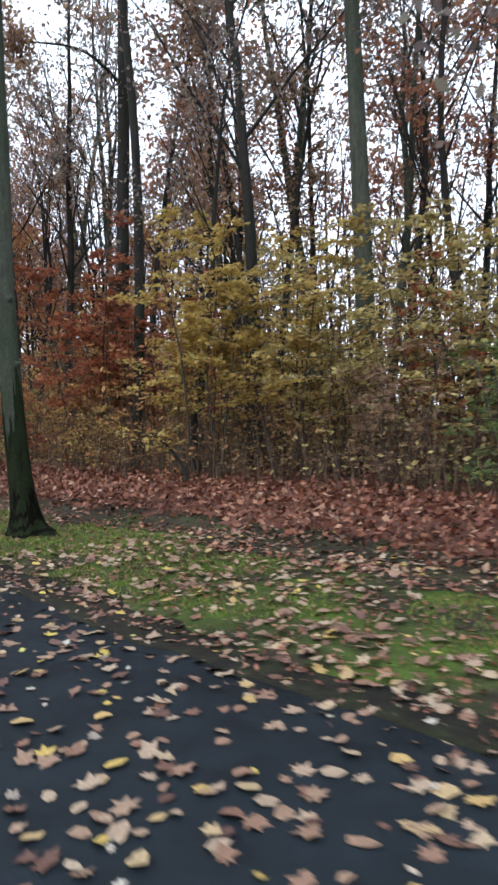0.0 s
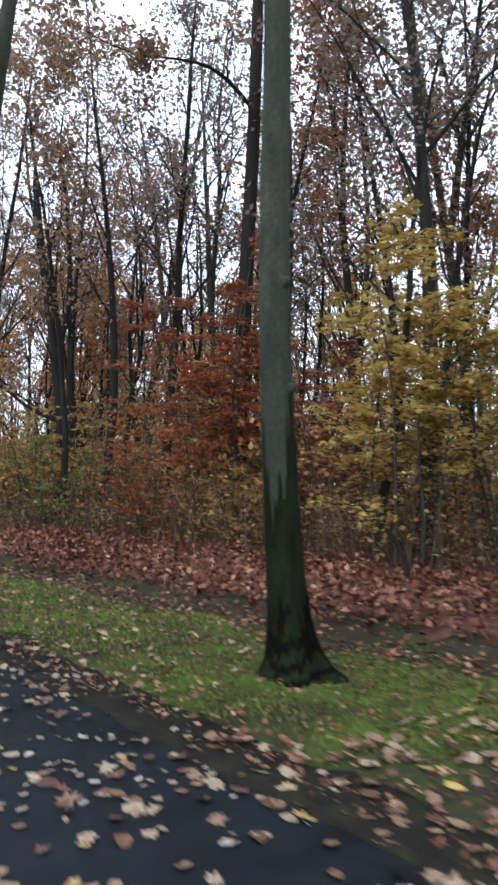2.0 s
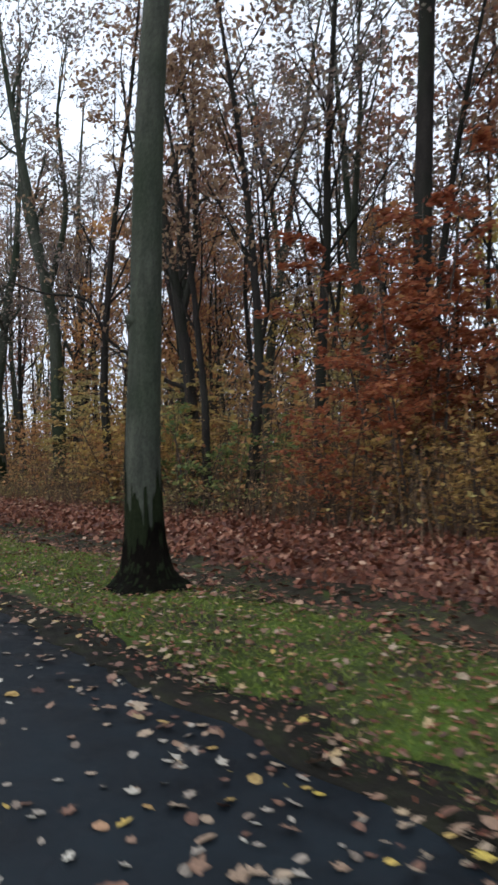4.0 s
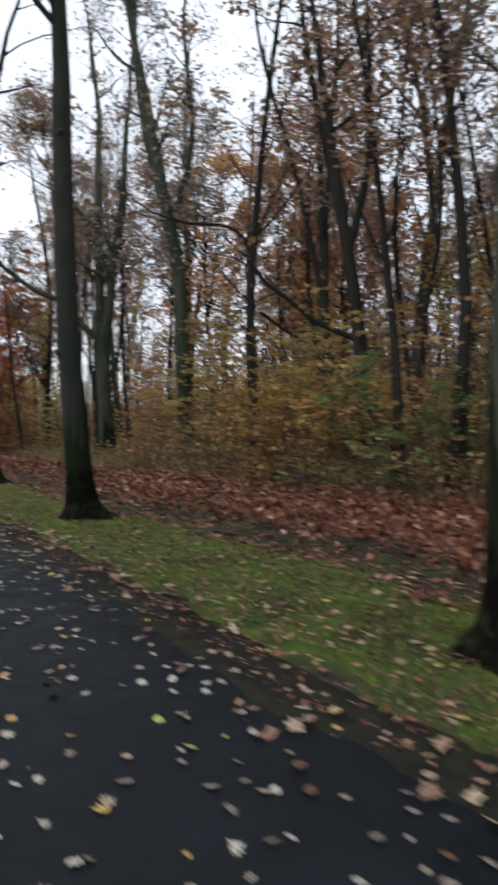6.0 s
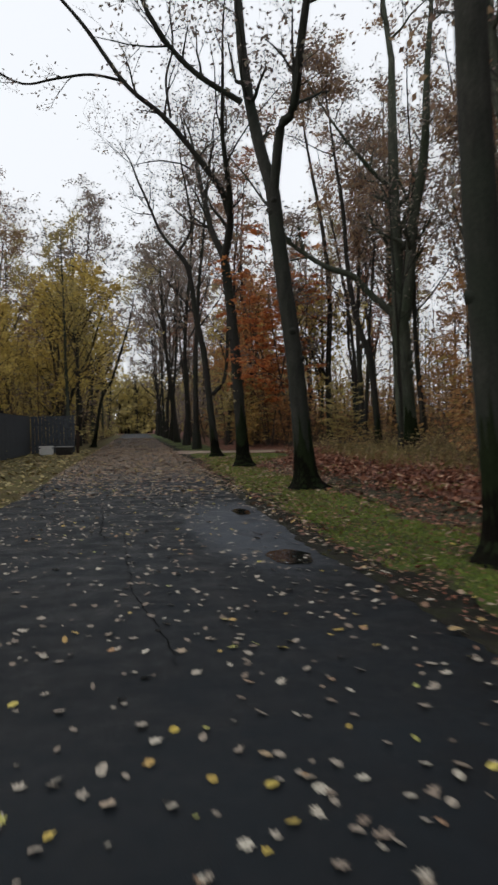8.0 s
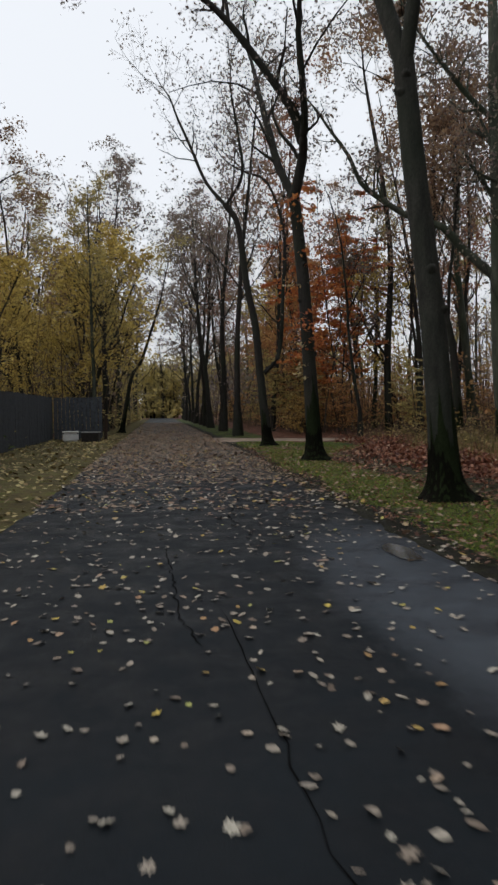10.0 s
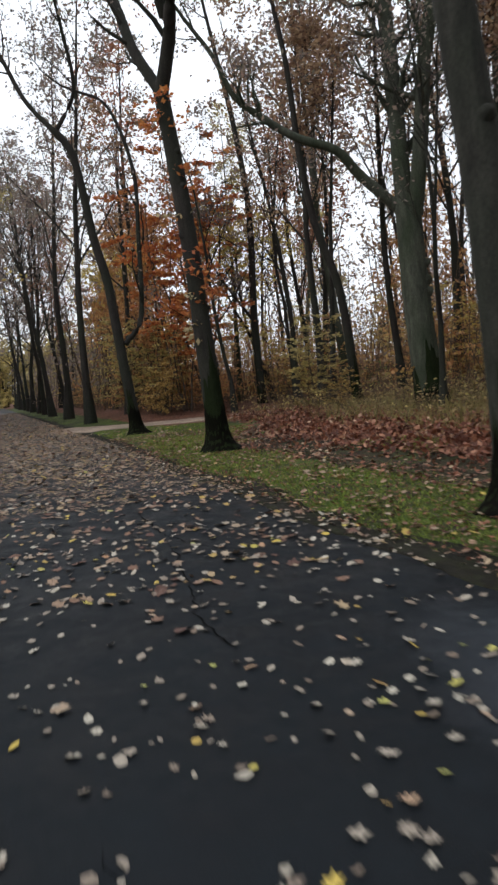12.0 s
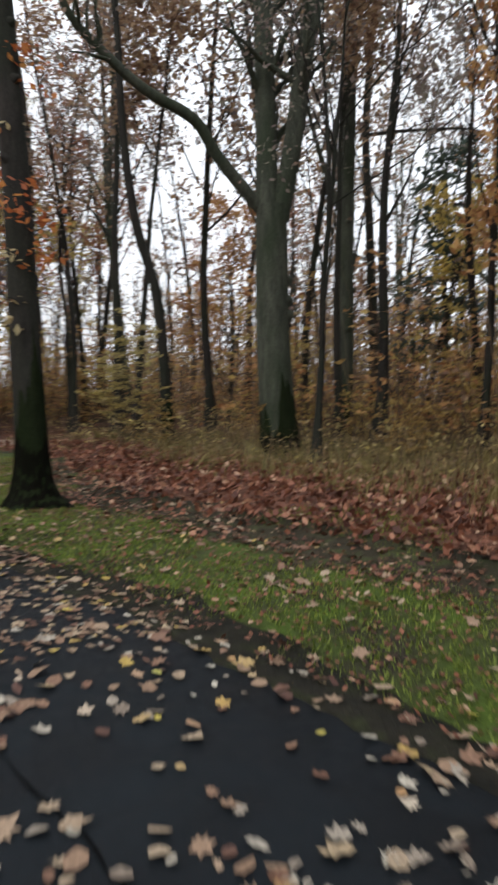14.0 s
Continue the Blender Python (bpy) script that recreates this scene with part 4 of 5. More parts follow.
# the avenue goes on
for i, y in enumerate((62.6, 72.3, 81, 88.5, 95, 103, 111, 120, 129, 139, 150)):
    put(KINDS[(0, 0, 9, 9)[min(i, 3)]], 4.0 + 0.12 * math.sin(i * 2.1), y, 0.95 + 0.1 * math.sin(i * 1.7), 77 * i)
for i, y in enumerate((68, 76, 84, 93, 103, 112, 124, 136, 149)):
    put(KINDS[(5, 0, 9, 5, 9)[i % 5]], -4.2 + 0.3 * math.sin(i * 2.9), y, (0.85 if i < 2 else 0.95) + 0.1 * math.sin(i), 61 * i)


def bushes(count, x0, x1, y0, y1, weights, smin=0.7, smax=1.15):
    for _ in range(count):
        for _ in range(20):
            x, y = pick.uniform(x0, x1), pick.uniform(y0, y1)
            if free(x, y, 0.5):
                break
        put(pick.choices(SHRUBS[:10], weights)[0], x, y, pick.uniform(smin, smax), pick.uniform(0, 360))


# kinds in order: brown, olive, yellow, green, red, orange, low
for kind, x, y, s in ((10, 8.3, 60.8, 1.3), (10, 9.8, 61.6, 1.6), (6, 10.9, 11.9, 1.0), (7, 5.9, 62.6, 0.9), (7, 7.2, 61.4, 0.8), (5, 9.4, 60.0, 1.1), (1, 6.8, 60.2, 0.9), (8, 11.8, 20.4, 1.4), (3, 10.6, 6.4, 1.2), (7, 9.4, 49.6, 0.6), (6, 9.5, 13.1, 1.0), (6, 10.3, 13.6, 0.85), (8, 12.4, 16.9, 0.95), (8, 10.6, 19.0, 1.05), (8, 12.6, 18.6, 1.1), (4, 9.2, 19.8, 0.8),
                      (7, 11.4, 10.9, 1.0), (7, 12.4, 8.6, 1.05), (2, 12.6, 11.6, 1.2), (3, 12.2, 5.6, 1.5), (3, 13.4, 7.2, 1.7), (7, 14.2, 10.0, 1.1), (1, 9.6, 17.0, 0.8),
                      (1, 9.8, 26.2, 1.3), (1, 9.2, 28.0, 1.3), (2, 9.6, 29.4, 0.95), (3, 9.2, 24.9, 1.3), (7, 10.6, 29.2, 0.75), (7, 12.0, 31.0, 0.8), (5, 10.5, 32.5, 1.0), (5, 7.6, 62.5, 1.5), (5, 9.4, 64, 1.6), (1, 6.9, 61.5, 1.2),
                      (5, 10.2, 38.0, 1.1), (1, 12.6, 48.6, 0.5), (5, 16.5, 52, 1.2), (2, 18.5, 45.5, 0.8), (3, 11.5, 24.5, 1.2), (7, 15, 26, 0.9), (1, 13.0, 34.0, 1.3)):
    put(SHRUBS[kind], x, y, s, kind * 50 + x * 40)


def bent_sapling(x, y):
    """A short slanting stem with a few layered yellow shoots."""
    rng = np.random.default_rng(77)
    ob = new("sapling")
    ob.location = (x, y, ground_z(x, y))
    wood, crown = Buffer(), Buffer()
    line = curve_points([(0.05, -0.05, -0.1), (0.0, 0.0, 0.35), (-0.22, 0.16, 0.75), (-0.5, 0.36, 1.05)], 4)
    main = Buffer()
    tube(main, line, np.linspace(0.05, 0.014, len(line)), 7)
    part("stem", main.mesh("bent_stem", BARK_DARK, True), ob)
    for k in range(7):
        p = line[-1 - (k % 5)]
        a = 2.4 + rng.normal(0, 0.9) + (math.pi if k % 3 == 0 else 0)
        spray(wood, crown, rng, p, np.array([math.cos(a), math.sin(a), 0.22]), rng.uniform(0.4, 0.9), 30, 0.09, 0.007, 0.8)
    tagged(part("twig_work", wood.mesh("bent_twigs", BARK_DARK, True), ob), kind="stuff")
    part("foliage", crown.mesh("bent_leaves", YELLOW), ob)
    tagged(ob, "short slanting sapling with yellow leaves above the litter", "sapling", "undergrowth shrubs")


bent_sapling(8.55, 12.3)
bushes(11, 9.4, 14, -4, 26, (6, 2, 1, 1, 2, 1, 0, 0, 0, 5))
bushes(9, 13, 24, -6, 28, (5, 3, 2, 2, 2, 2, 1, 2, 1, 0), 0.9, 1.3)
bushes(8, 8.0, 13, 26, 37, (3, 4, 1, 0, 1, 5, 0, 0, 0, 3))
bushes(10, 8.4, 13, 28, 38.5, (1, 6, 3, 1, 0, 5, 0, 1, 0, 1), 0.6, 1.05)
bushes(10, 13, 28, 28, 75, (4, 4, 3, 1, 1, 5, 0, 1, 0, 0), 0.8, 1.4)
bushes(5, 9.2, 15, 40, 52, (1, 3, 2, 0, 0, 1, 0, 0, 0, 4), 0.4, 0.7)
bushes(12, 6.5, 16, 62, 110, (4, 3, 2, 1, 1, 4, 0, 1, 0, 1), 0.8, 1.3)
bushes(10, -9, -6.2, 40, 80, (2, 4, 3, 1, 0, 0, 0, 0, 0, 2), 0.7, 1.2)
bushes(10, -6.5, -3.6, 76, 130, (3, 4, 3, 1, 0, 0, 0, 1, 0, 3), 0.6, 1.0)

# kinds that found no place are taken out
for kind in KINDS + FAR_KINDS + SHRUBS:
    if kind not in placed:
        for ob in [*kind.children_recursive, kind]:
            bpy.data.objects.remove(ob)

# ---- woodland undergrowth and far woods ----
def stuff(name, buf, mat, label, category):
    return tagged(new(name, buf.mesh(name, mat)), label, category, kind="stuff")


def area_points(rng, n, x0, x1, y0, y1):
    x, y = rng.uniform(x0, x1, n), rng.uniform(y0, y1, n)
    keep = np.abs(y - np.where(x < 14, 56.4, 56.4 + (x - 14) * 0.25)) > 2.0
    return x[keep], y[keep]


def undergrowth(name, seed, zones, stem_h, leaf_mat, label, leaf=0.10, per=5, low=0.25):
    """Dry stems and loose leaves that fill the wood's lower layer."""
    rng = np.random.default_rng(seed)
    lb, sb = Buffer(), Buffer()
    for n, x0, x1, y0, y1 in zones:
        x, y = area_points(rng, n, x0, x1, y0, y1)
        k = len(x)
        h = stem_h * rng.uniform(0.35, 1.2, k)
        base = np.stack([x, y, np.array([ground_z(a, b) for a, b in zip(x, y)]) - 0.03], 1)
        tip = base + np.stack([rng.normal(0, 0.16, k) * h, rng.normal(0, 0.16, k) * h, h], 1)
        a = rng.uniform(0, np.pi, k)
        w = np.stack([np.cos(a), np.sin(a), 0 * a], 1) * (0.003 + 0.0035 * h[:, None])
        u = np.stack([-np.sin(a), np.cos(a), 0 * a], 1) * (0.003 + 0.0035 * h[:, None])
        sb.add(np.stack([base + w, base - 0.5 * w + u, base - 0.5 * w - u, tip], 1).reshape(-1, 3),
               (np.arange(k)[:, None, None] * 4 + np.array([[0, 1, 3], [1, 2, 3], [2, 0, 3]])[None]).reshape(-1, 3))
        tiers = rng.uniform(low, 1.0, (k, max(2, per // 5)))
        tier = rng.integers(0, tiers.shape[1], (k, per))
        f = np.take_along_axis(tiers, tier, 1)[:, :, None]
        side = np.take_along_axis(rng.normal(0, 0.06 + 0.075 * stem_h, tiers.shape + (2,)), tier[:, :, None].repeat(2, 2), 1)
        c = base[:, None] + (tip - base)[:, None] * f + rng.normal(0, 0.07 + 0.045 * stem_h, (k, per, 3)) * (1, 1, 0.22)
        c[:, :, :2] += side
        leaf_quads(lb, c.reshape(-1, 3), leaf, rng, 0.6)
    stuff(name + "_stems", sb, STEMS, "thin dry stems of the wood's undergrowth", "undergrowth")
    stuff(name + "_leaves", lb, leaf_mat, label, "undergrowth")


undergrowth("brown_undergrowth", 31, [(1700, 8.9, 14, -4, 24), (200, 7.6, 14, 24, 30), (1800, 14, 30, -8, 40), (500, 8, 14, 30, 36), (220, 8.8, 10, 14, 36)], 1.5, WITHERED, "withered brown leaves of the undergrowth", 0.085)
undergrowth("olive_undergrowth", 32, [(1200, 8.5, 20, -4, 34), (600, 8.4, 18, 28, 36), (300, 14, 20, 42, 54), (1400, 16, 36, 24, 80), (900, 6.5, 16, 60, 110)], 1.7, OLIVE, "olive yellow leaves of the undergrowth")
undergrowth("rusty_undergrowth", 33, [(700, 8, 16, 24, 36), (1500, 14, 34, 26, 70), (900, 6.5, 16, 60, 90), (700, 8.4, 16, 12, 24)], 2.0, ORANGE, "orange brown leaves of the undergrowth")
undergrowth("dry_undergrowth", 39, [(1500, 7.5, 15, 36, 53.6), (500, 7.2, 10, 22, 36), (1300, 10, 30, 36, 54)], 0.8, DRY, "dry tan leaves and stalks of the undergrowth", 0.075, 3)
undergrowth("low_undergrowth", 38, [(300, 7.9, 18, 38, 54)], 1.1, OLIVE, "low yellow-green leaves of the undergrowth", 0.085, 5)
undergrowth("verge_undergrowth", 34, [(900, -8.5, -5.9, 28, 80), (900, -7, -3.0, 76, 150)], 1.6, OLIVE, "yellowing leaves of the undergrowth", 0.13)

undergrowth("amber_saplings", 35, [(300, 11, 20, -6, 14), (650, 15, 36, 12, 50), (800, 14, 40, 40, 90), (150, 9, 15, 24, 34)], 4.6, AMBER, "amber yellow leaves of thin saplings", 0.17, 14, 0.2)
undergrowth("brown_saplings", 36, [(480, 12, 30, -8, 30), (750, 13, 40, 24, 80)], 5.2, BROWN, "brown leaves of thin saplings", 0.17, 14, 0.2)
undergrowth("orange_saplings", 37, [(700, 12, 34, 26, 48), (150, 20, 34, 48, 56), (700, 8, 26, 60, 100), (360, 16, 40, 56, 75), (130, 10, 16, 15, 24)], 4.4, ORANGE, "orange leaves of thin saplings", 0.16, 14, 0.2)

undergrowth("amber_thicket", 61, [(150, 18, 50, 40, 95), (60, 20, 45, 0, 40), (280, 9, 46, 76, 135)], 9.0, AMBER, "amber leaves of slender young trees", 0.22, 34, 0.12)
undergrowth("brown_thicket", 62, [(170, 18, 52, 38, 95), (110, 18, 45, -6, 40)], 10.5, BROWN, "brown leaves of slender young trees", 0.22, 34, 0.15)
undergrowth("orange_thicket", 63, [(90, 16, 44, 42, 90), (40, 8, 16, 61, 90)], 8.0, ORANGE, "orange leaves of slender young trees", 0.22, 34, 0.12)
undergrowth("dusky_thicket", 64, [(150, 20, 55, 30, 110), (190, 5.2, 15, 66, 155), (130, -12, -4.2, 74, 160), (40, 18, 40, -10, 30)], 13.0, DUSKY, "dusky leaves of slender young trees", 0.30, 40, 0.2)
undergrowth("far_lane_thicket", 65, [(240, -14, -3.6, 70, 165), (90, -22, -7, 60, 100)], 10.5, OLIVE, "olive yellow leaves of young trees along the lane", 0.27, 40, 0.1)


def far_woods(name, seed, n, place, low, high, size, mat, label):
    """A distant belt of trees: thin trunks and clumps of leaves with gaps."""
    rng = np.random.default_rng(seed)
    lb, tb = Buffer(), Buffer()
    trees = [place(rng) for _ in range(n)]
    for x, y in trees:
        z, h = ground_z(x, y), rng.uniform(0.75, 1.15) * high
        line = wander(rng, (x, y, z - 0.2), (0, 0, 1), h, 4, 0.05, 0)
        tube(tb, line, np.linspace(0.2, 0.04, 5), 4)
        for _ in range(4):
            f = rng.uniform(0.3, 0.85)
            p = line[0] + (line[-1] - line[0]) * f
            d = np.array([rng.normal(), rng.normal(), 1.2])
            tube(tb, wander(rng, p, d / np.linalg.norm(d), h * 0.3, 2, 0.15, 0.05), (0.07, 0.04, 0.01), 3)
        k = rng.integers(5, 9)
        c = np.stack([x + rng.normal(0, h * 0.10, k), y + rng.normal(0, h * 0.10, k), z + rng.uniform(low, 0.98, k) * h], 1)
        cc = c[rng.integers(0, k, 190)] + rng.normal(0, h * 0.065, (190, 3))
        leaf_quads(lb, cc, size, rng)
    stuff(name + "_trunks", tb, BARK_DARK, "thin trunks of the distant wood", "far woods")
    stuff(name + "_crowns", lb, mat, label, "far woods")


far_woods("right_far_woods", 41, 120, lambda r: (r.uniform(44, 75), r.uniform(-25, 120)), 0.03, 15, 0.42, BROWN, "brown autumn crowns of the distant wood")
far_woods("right_dusky_woods", 42, 110, lambda r: (r.uniform(40, 80), r.uniform(-25, 140)), 0.05, 20, 0.40, DUSKY, "dusky crowns of the distant wood")
far_woods("right_olive_woods", 45, 90, lambda r: (r.uniform(34, 70), r.uniform(-5, 120)), 0.02, 8, 0.36, OLIVE, "olive crowns of the distant wood")
far_woods("left_far_woods", 43, 120, lambda r: (r.uniform(-60, -12), r.uniform(62, 150)), 0.04, 15, 0.38, OLIVE, "olive yellow crowns of the wood across the lane")
far_woods("left_dusky_woods", 46, 60, lambda r: (r.uniform(-50, -14), r.uniform(60, 170)), 0.05, 18, 0.38, DUSKY, "dusky crowns of the wood across the lane")
far_woods("end_far_woods", 44, 140, lambda r: (r.uniform(-50, 60), r.uniform(178, 215)), 0.02, 17, 0.5, OLIVE, "yellow-green crowns closing the end of the lane")
far_woods("end_thicket", 49, 150, lambda r: (r.uniform(-40, 40), r.uniform(178, 192)), 0.0, 12, 0.9, OLIVE, "yellow-green thicket closing the end of the lane")
far_woods("rear_far_woods", 47, 40, lambda r: (r.uniform(-60, 60), r.uniform(-70, -36)), 0.03, 18, 0.6, BROWN, "brown crowns of the wood behind")
far_woods("side_far_woods", 48, 60, lambda r: (r.uniform(-60, -26), r.uniform(-36, 62)), 0.03, 18, 0.5, DUSKY, "dusky crowns of the wood beyond the lane")


# ---- grass ----
def grass(seed, n, x0, x1, y0, y1):
    rng = np.random.default_rng(seed)
    x, y = rng.uniform(x0, x1, n), rng.uniform(y0, y1, n)
    keep = np.array([noise.noise((a * 0.8, b * 0.8, 8)) + 0.6 * smooth(0.0, 0.8, a - road_right(b)) - 0.05 - 0.9 * smooth(-1.1, -0.35, a - litter_edge(b)) - 0.35 * smooth(12, 8, b) - 0.3 * smooth(7.5, 4.5, b) > -0.06 and a > road_right(b) + 0.08 for a, b in zip(x, y)])
    x, y = x[keep], y[keep]
    k = len(x)
    base = np.stack([x, y, np.array([ground_z(a, b) for a, b in zip(x, y)]) - 0.005], 1)
    h = rng.uniform(0.018, 0.05, k)[:, None]
    a = rng.uniform(0, 2 * np.pi, k)
    w = np.stack([np.cos(a), np.sin(a), 0 * a], 1) * 0.006
    tip = base + np.concatenate([rng.normal(0, 0.5, (k, 2)) * h, h], 1)
    b = Buffer()
    b.add(np.stack([base - w, base + w, tip], 1).reshape(-1, 3), np.arange(3 * k).reshape(-1, 3))
    return b


stuff("grass", grass(51, 190000, ROAD_R - 0.2, 6.3, -2, 48), GRASS, "short green grass of the verge", "grass")
def dry_grass(seed, n, x0, x1, y0, y1):
    """Tall withered grass under the open trees, in tufts."""
    rng = np.random.default_rng(seed)
    x, y = rng.uniform(x0, x1, n), rng.uniform(y0, y1, n)
    keep = np.array([a > litter_edge(b) + 1.5 + 0.5 * noise.noise((a, b, 3)) and noise.noise((a * 1.2, b * 1.2, 6)) > -0.25 and not (b > 53.5) for a, b in zip(x, y)])
    x, y = x[keep], y[keep]
    k = len(x)
    base = np.stack([x, y, np.array([ground_z(a, b) for a, b in zip(x, y)]) - 0.01], 1)
    h = rng.uniform(0.18, 0.55, k)[:, None]
    a = rng.uniform(0, 2 * np.pi, k)
    w = np.stack([np.cos(a), np.sin(a), 0 * a], 1) * 0.006
    mid = base + np.concatenate([rng.normal(0, 0.16, (k, 2)) * h, 0.6 * h], 1)
    tip = mid + np.concatenate([rng.normal(0, 0.32, (k, 2)) * h, 0.35 * h], 1)
    b = Buffer()
    b.add(np.stack([base - w, base + w, mid + 0.7 * w, tip, mid - 0.7 * w], 1).reshape(-1, 3), np.arange(5 * k).reshape(-1, 5))
    return b


STRAW = leaf_material("withered_grass_blades", [(0.0, (0.09, 0.075, 0.028)), (0.5, (0.19, 0.155, 0.055)), (1.0, (0.30, 0.25, 0.10))], 0.25)
stuff("dry_grass", dry_grass(53, 34000, 6.5, 24, 34, 54), STRAW, "withered tan grass under the open trees", "grass")
stuff("far_grass", grass(52, 30000, ROAD_R - 0.2, 8.4, 44, 55), GRASS, "short grass beside the side path", "grass")


# ---- fallen leaves ----
def leaf_outline(rng, lobed):
    """A lobed or plain leaf about 1 long, slightly curled, as a fan round its midrib."""
    n = 14 if lobed else 7
    a = np.linspace(0, 2 * np.pi, n, endpoint=False)
    r = np.where(np.arange(n) % 2 == 0, 0.5, 0.30) if lobed else np.full(n, 0.42)
    r = r * rng.uniform(0.72, 1.18, n) * (1 - 0.25 * np.cos(a + 0.3))
    v = np.stack([r * np.cos(a), r * np.sin(a) * (0.8 if lobed else 0.62), 0 * a], 1)
    curl = rng.uniform(0.1, 0.5)
    v[:, 2] = curl * v[:, 1] ** 2 + rng.uniform(0, 0.3) * v[:, 0] ** 2 + rng.normal(0, 0.02, n)
    v = np.vstack([[(0, 0, 0)], v])
    f = [(0, 1 + i, 1 + (i + 1) % n) for i in range(n)]
    return v, np.array(f)


shape_rng = np.random.default_rng(61)
SHAPES = [leaf_outline(shape_rng, i % 3 > 0) for i in range(10)]


def turn_matrix(rng, tilt):
    return np.array(Euler((rng.normal(0, tilt), rng.normal(0, tilt), rng.uniform(0, 6.283))).to_matrix())


def scatter(buf, seed, n, x0, x1, y0, y1, size, tilt, height, rough=0.0, shapes=None):
    rng = np.random.default_rng(seed)
    for _ in range(n):
        x, y = rng.uniform(x0, x1), rng.uniform(y0, y1)
        if noise.noise((x * 0.8, y * 0.8, seed)) < rng.uniform(-0.95, 0.3):
            continue
        v, f = (shapes or SHAPES)[rng.integers(0, len(shapes or SHAPES))]
        s = size * rng.uniform(0.55, 1.35)
        buf.add((v * s) @ turn_matrix(rng, tilt).T + (x, y, height(x, y) + 0.008 + rough * rng.random()), f)


def road_z(x, y):
    return np.maximum(0.02 * (1 - (2 * (x - ROAD_L) / (ROAD_R - ROAD_L) - 1) ** 2), 0.0) + 0.002


lb = Buffer()
scatter(lb, 71, 3200, ROAD_L, 3.2, -3, 9.6, 0.115, 0.16, road_z)
scatter(lb, 72, 650, ROAD_L, 2.9, 10.5, 15, 0.09, 0.16, road_z)
scatter(lb, 73, 950, ROAD_L, 2.6, 34, 42, 0.11, 0.16, road_z)
scatter(lb, 74, 5600, ROAD_L, 2.5, 41, 66, 0.11, 0.2, road_z, 0.0, SHAPES[::3])
scatter(lb, 75, 3600, ROAD_L, 2.6, 64, 110, 0.15, 0.2, road_z, 0.0, SHAPES[::3])
stuff("fallen_tan_leaves", lb, LEAF_TAN, "tan and pinkish fallen leaves lying on damp asphalt", "fallen leaves")
lb = Buffer()
scatter(lb, 76, 4300, ROAD_L, 2.7, 9, 36, 0.067, 0.2, road_z)
scatter(lb, 77, 1500, ROAD_L, 2.6, 34, 50, 0.085, 0.2, road_z)
scatter(lb, 78, 900, ROAD_L, 3.0, -3, 12, 0.07, 0.2, road_z)
stuff("fallen_pale_leaves", lb, LEAF_PALE, "small pale fallen leaves on the asphalt", "fallen leaves")
lb = Buffer()
scatter(lb, 81, 5200, 2.6, 6.4, -3, 9, 0.10, 0.25, ground_z, 0.03)
scatter(lb, 82, 900, 2.6, 5.6, 11, 34, 0.085, 0.25, ground_z, 0.03)
scatter(lb, 85, 900, 2.6, 5.4, 10, 20, 0.07, 0.25, ground_z, 0.03)
scatter(lb, 83, 1900, 2.4, 5.8, 34, 54, 0.10, 0.25, ground_z, 0.03)
scatter(lb, 86, 700, 2.3, 3.3, 9, 36, 0.09, 0.25, lambda x, y: max(0.02, ground_z(x, y)), 0.02)
scatter(lb, 87, 500, -6.0, ROAD_L, -3, 24, 0.13, 0.3, ground_z, 0.03, SHAPES[::3])
stuff("verge_leaves", lb, LEAF_TAN, "tan fallen leaves lying in the grass verge", "fallen leaves")
lb = Buffer()
scatter(lb, 84, 4200, -6.0, ROAD_L, 24, 66, 0.13, 0.3, ground_z, 0.03, SHAPES[::3])
stuff("yellowed_verge_leaves", lb, FALLEN_YELLOW, "yellowed fallen leaves covering the verge by the fence", "fallen leaves")


lb = Buffer()
strewn = np.random.default_rng(88)
for _ in range(2600):
    y = strewn.uniform(-2, 50)
    x = litter_edge(y) - 0.9 + abs(strewn.normal(0, 0.55))
    if x > road_right(y) + 0.3:
        v, f = SHAPES[strewn.integers(0, len(SHAPES))]
        lb.add((v * 0.09 * strewn.uniform(0.6, 1.3)) @ turn_matrix(strewn, 0.3).T + (x, y, ground_z(x, y) + 0.03), f)
stuff("strewn_litter", lb, LEAF_RUST, "rust-red leaves strewn from the litter onto bare soil", "fallen leaves")


def debris(seed, n):
    """Crumbs of leaf and twig in the grass."""
    rng = np.random.default_rng(seed)
    x, y = rng.uniform(2.5, 6.7, n), rng.uniform(-2, 50, n)
    keep = x > np.array([road_right(b) - 0.1 for b in y])
    x, y = x[keep], y[keep]
    c = np.stack([x, y, np.array([max(0.022, ground_z(a, b)) for a, b in zip(x, y)]) + 0.012], 1)
    b = Buffer()
    leaf_quads(b, c, 0.04, rng, 0.8)
    return b


stuff("verge_crumbs", debris(95, 34000), LEAF_RUST, "brown crumbs of leaves among the grass", "leaf litter")


def road_crumbs(seed, n):
    """Broken bits of leaf trodden into the far lane."""
    rng = np.random.default_rng(seed)
    x, y = rng.uniform(ROAD_L, 2.6, n), 38 + 75 * rng.random(n) ** 1.3
    keep = rng.random(n) < np.clip((y - 36) / 14, 0.1, 1)
    x, y = x[keep], y[keep]
    b = Buffer()
    v = rng.uniform(0.02, 0.055, (len(x), 1, 1)) * rng.uniform(0.5, 1.2, (len(x), 3, 1))
    a = rng.uniform(0, 6.283, (len(x), 1)) + np.array([0, 2.1, 4.2])
    p = np.stack([np.cos(a), np.sin(a), 0.12 * np.sin(3 * a)], -1) * v + np.stack([x, y, road_z(x, y) + 0.008], 1)[:, None]
    b.add(p.reshape(-1, 3), np.arange(3 * len(x)).reshape(-1, 3))
    return b


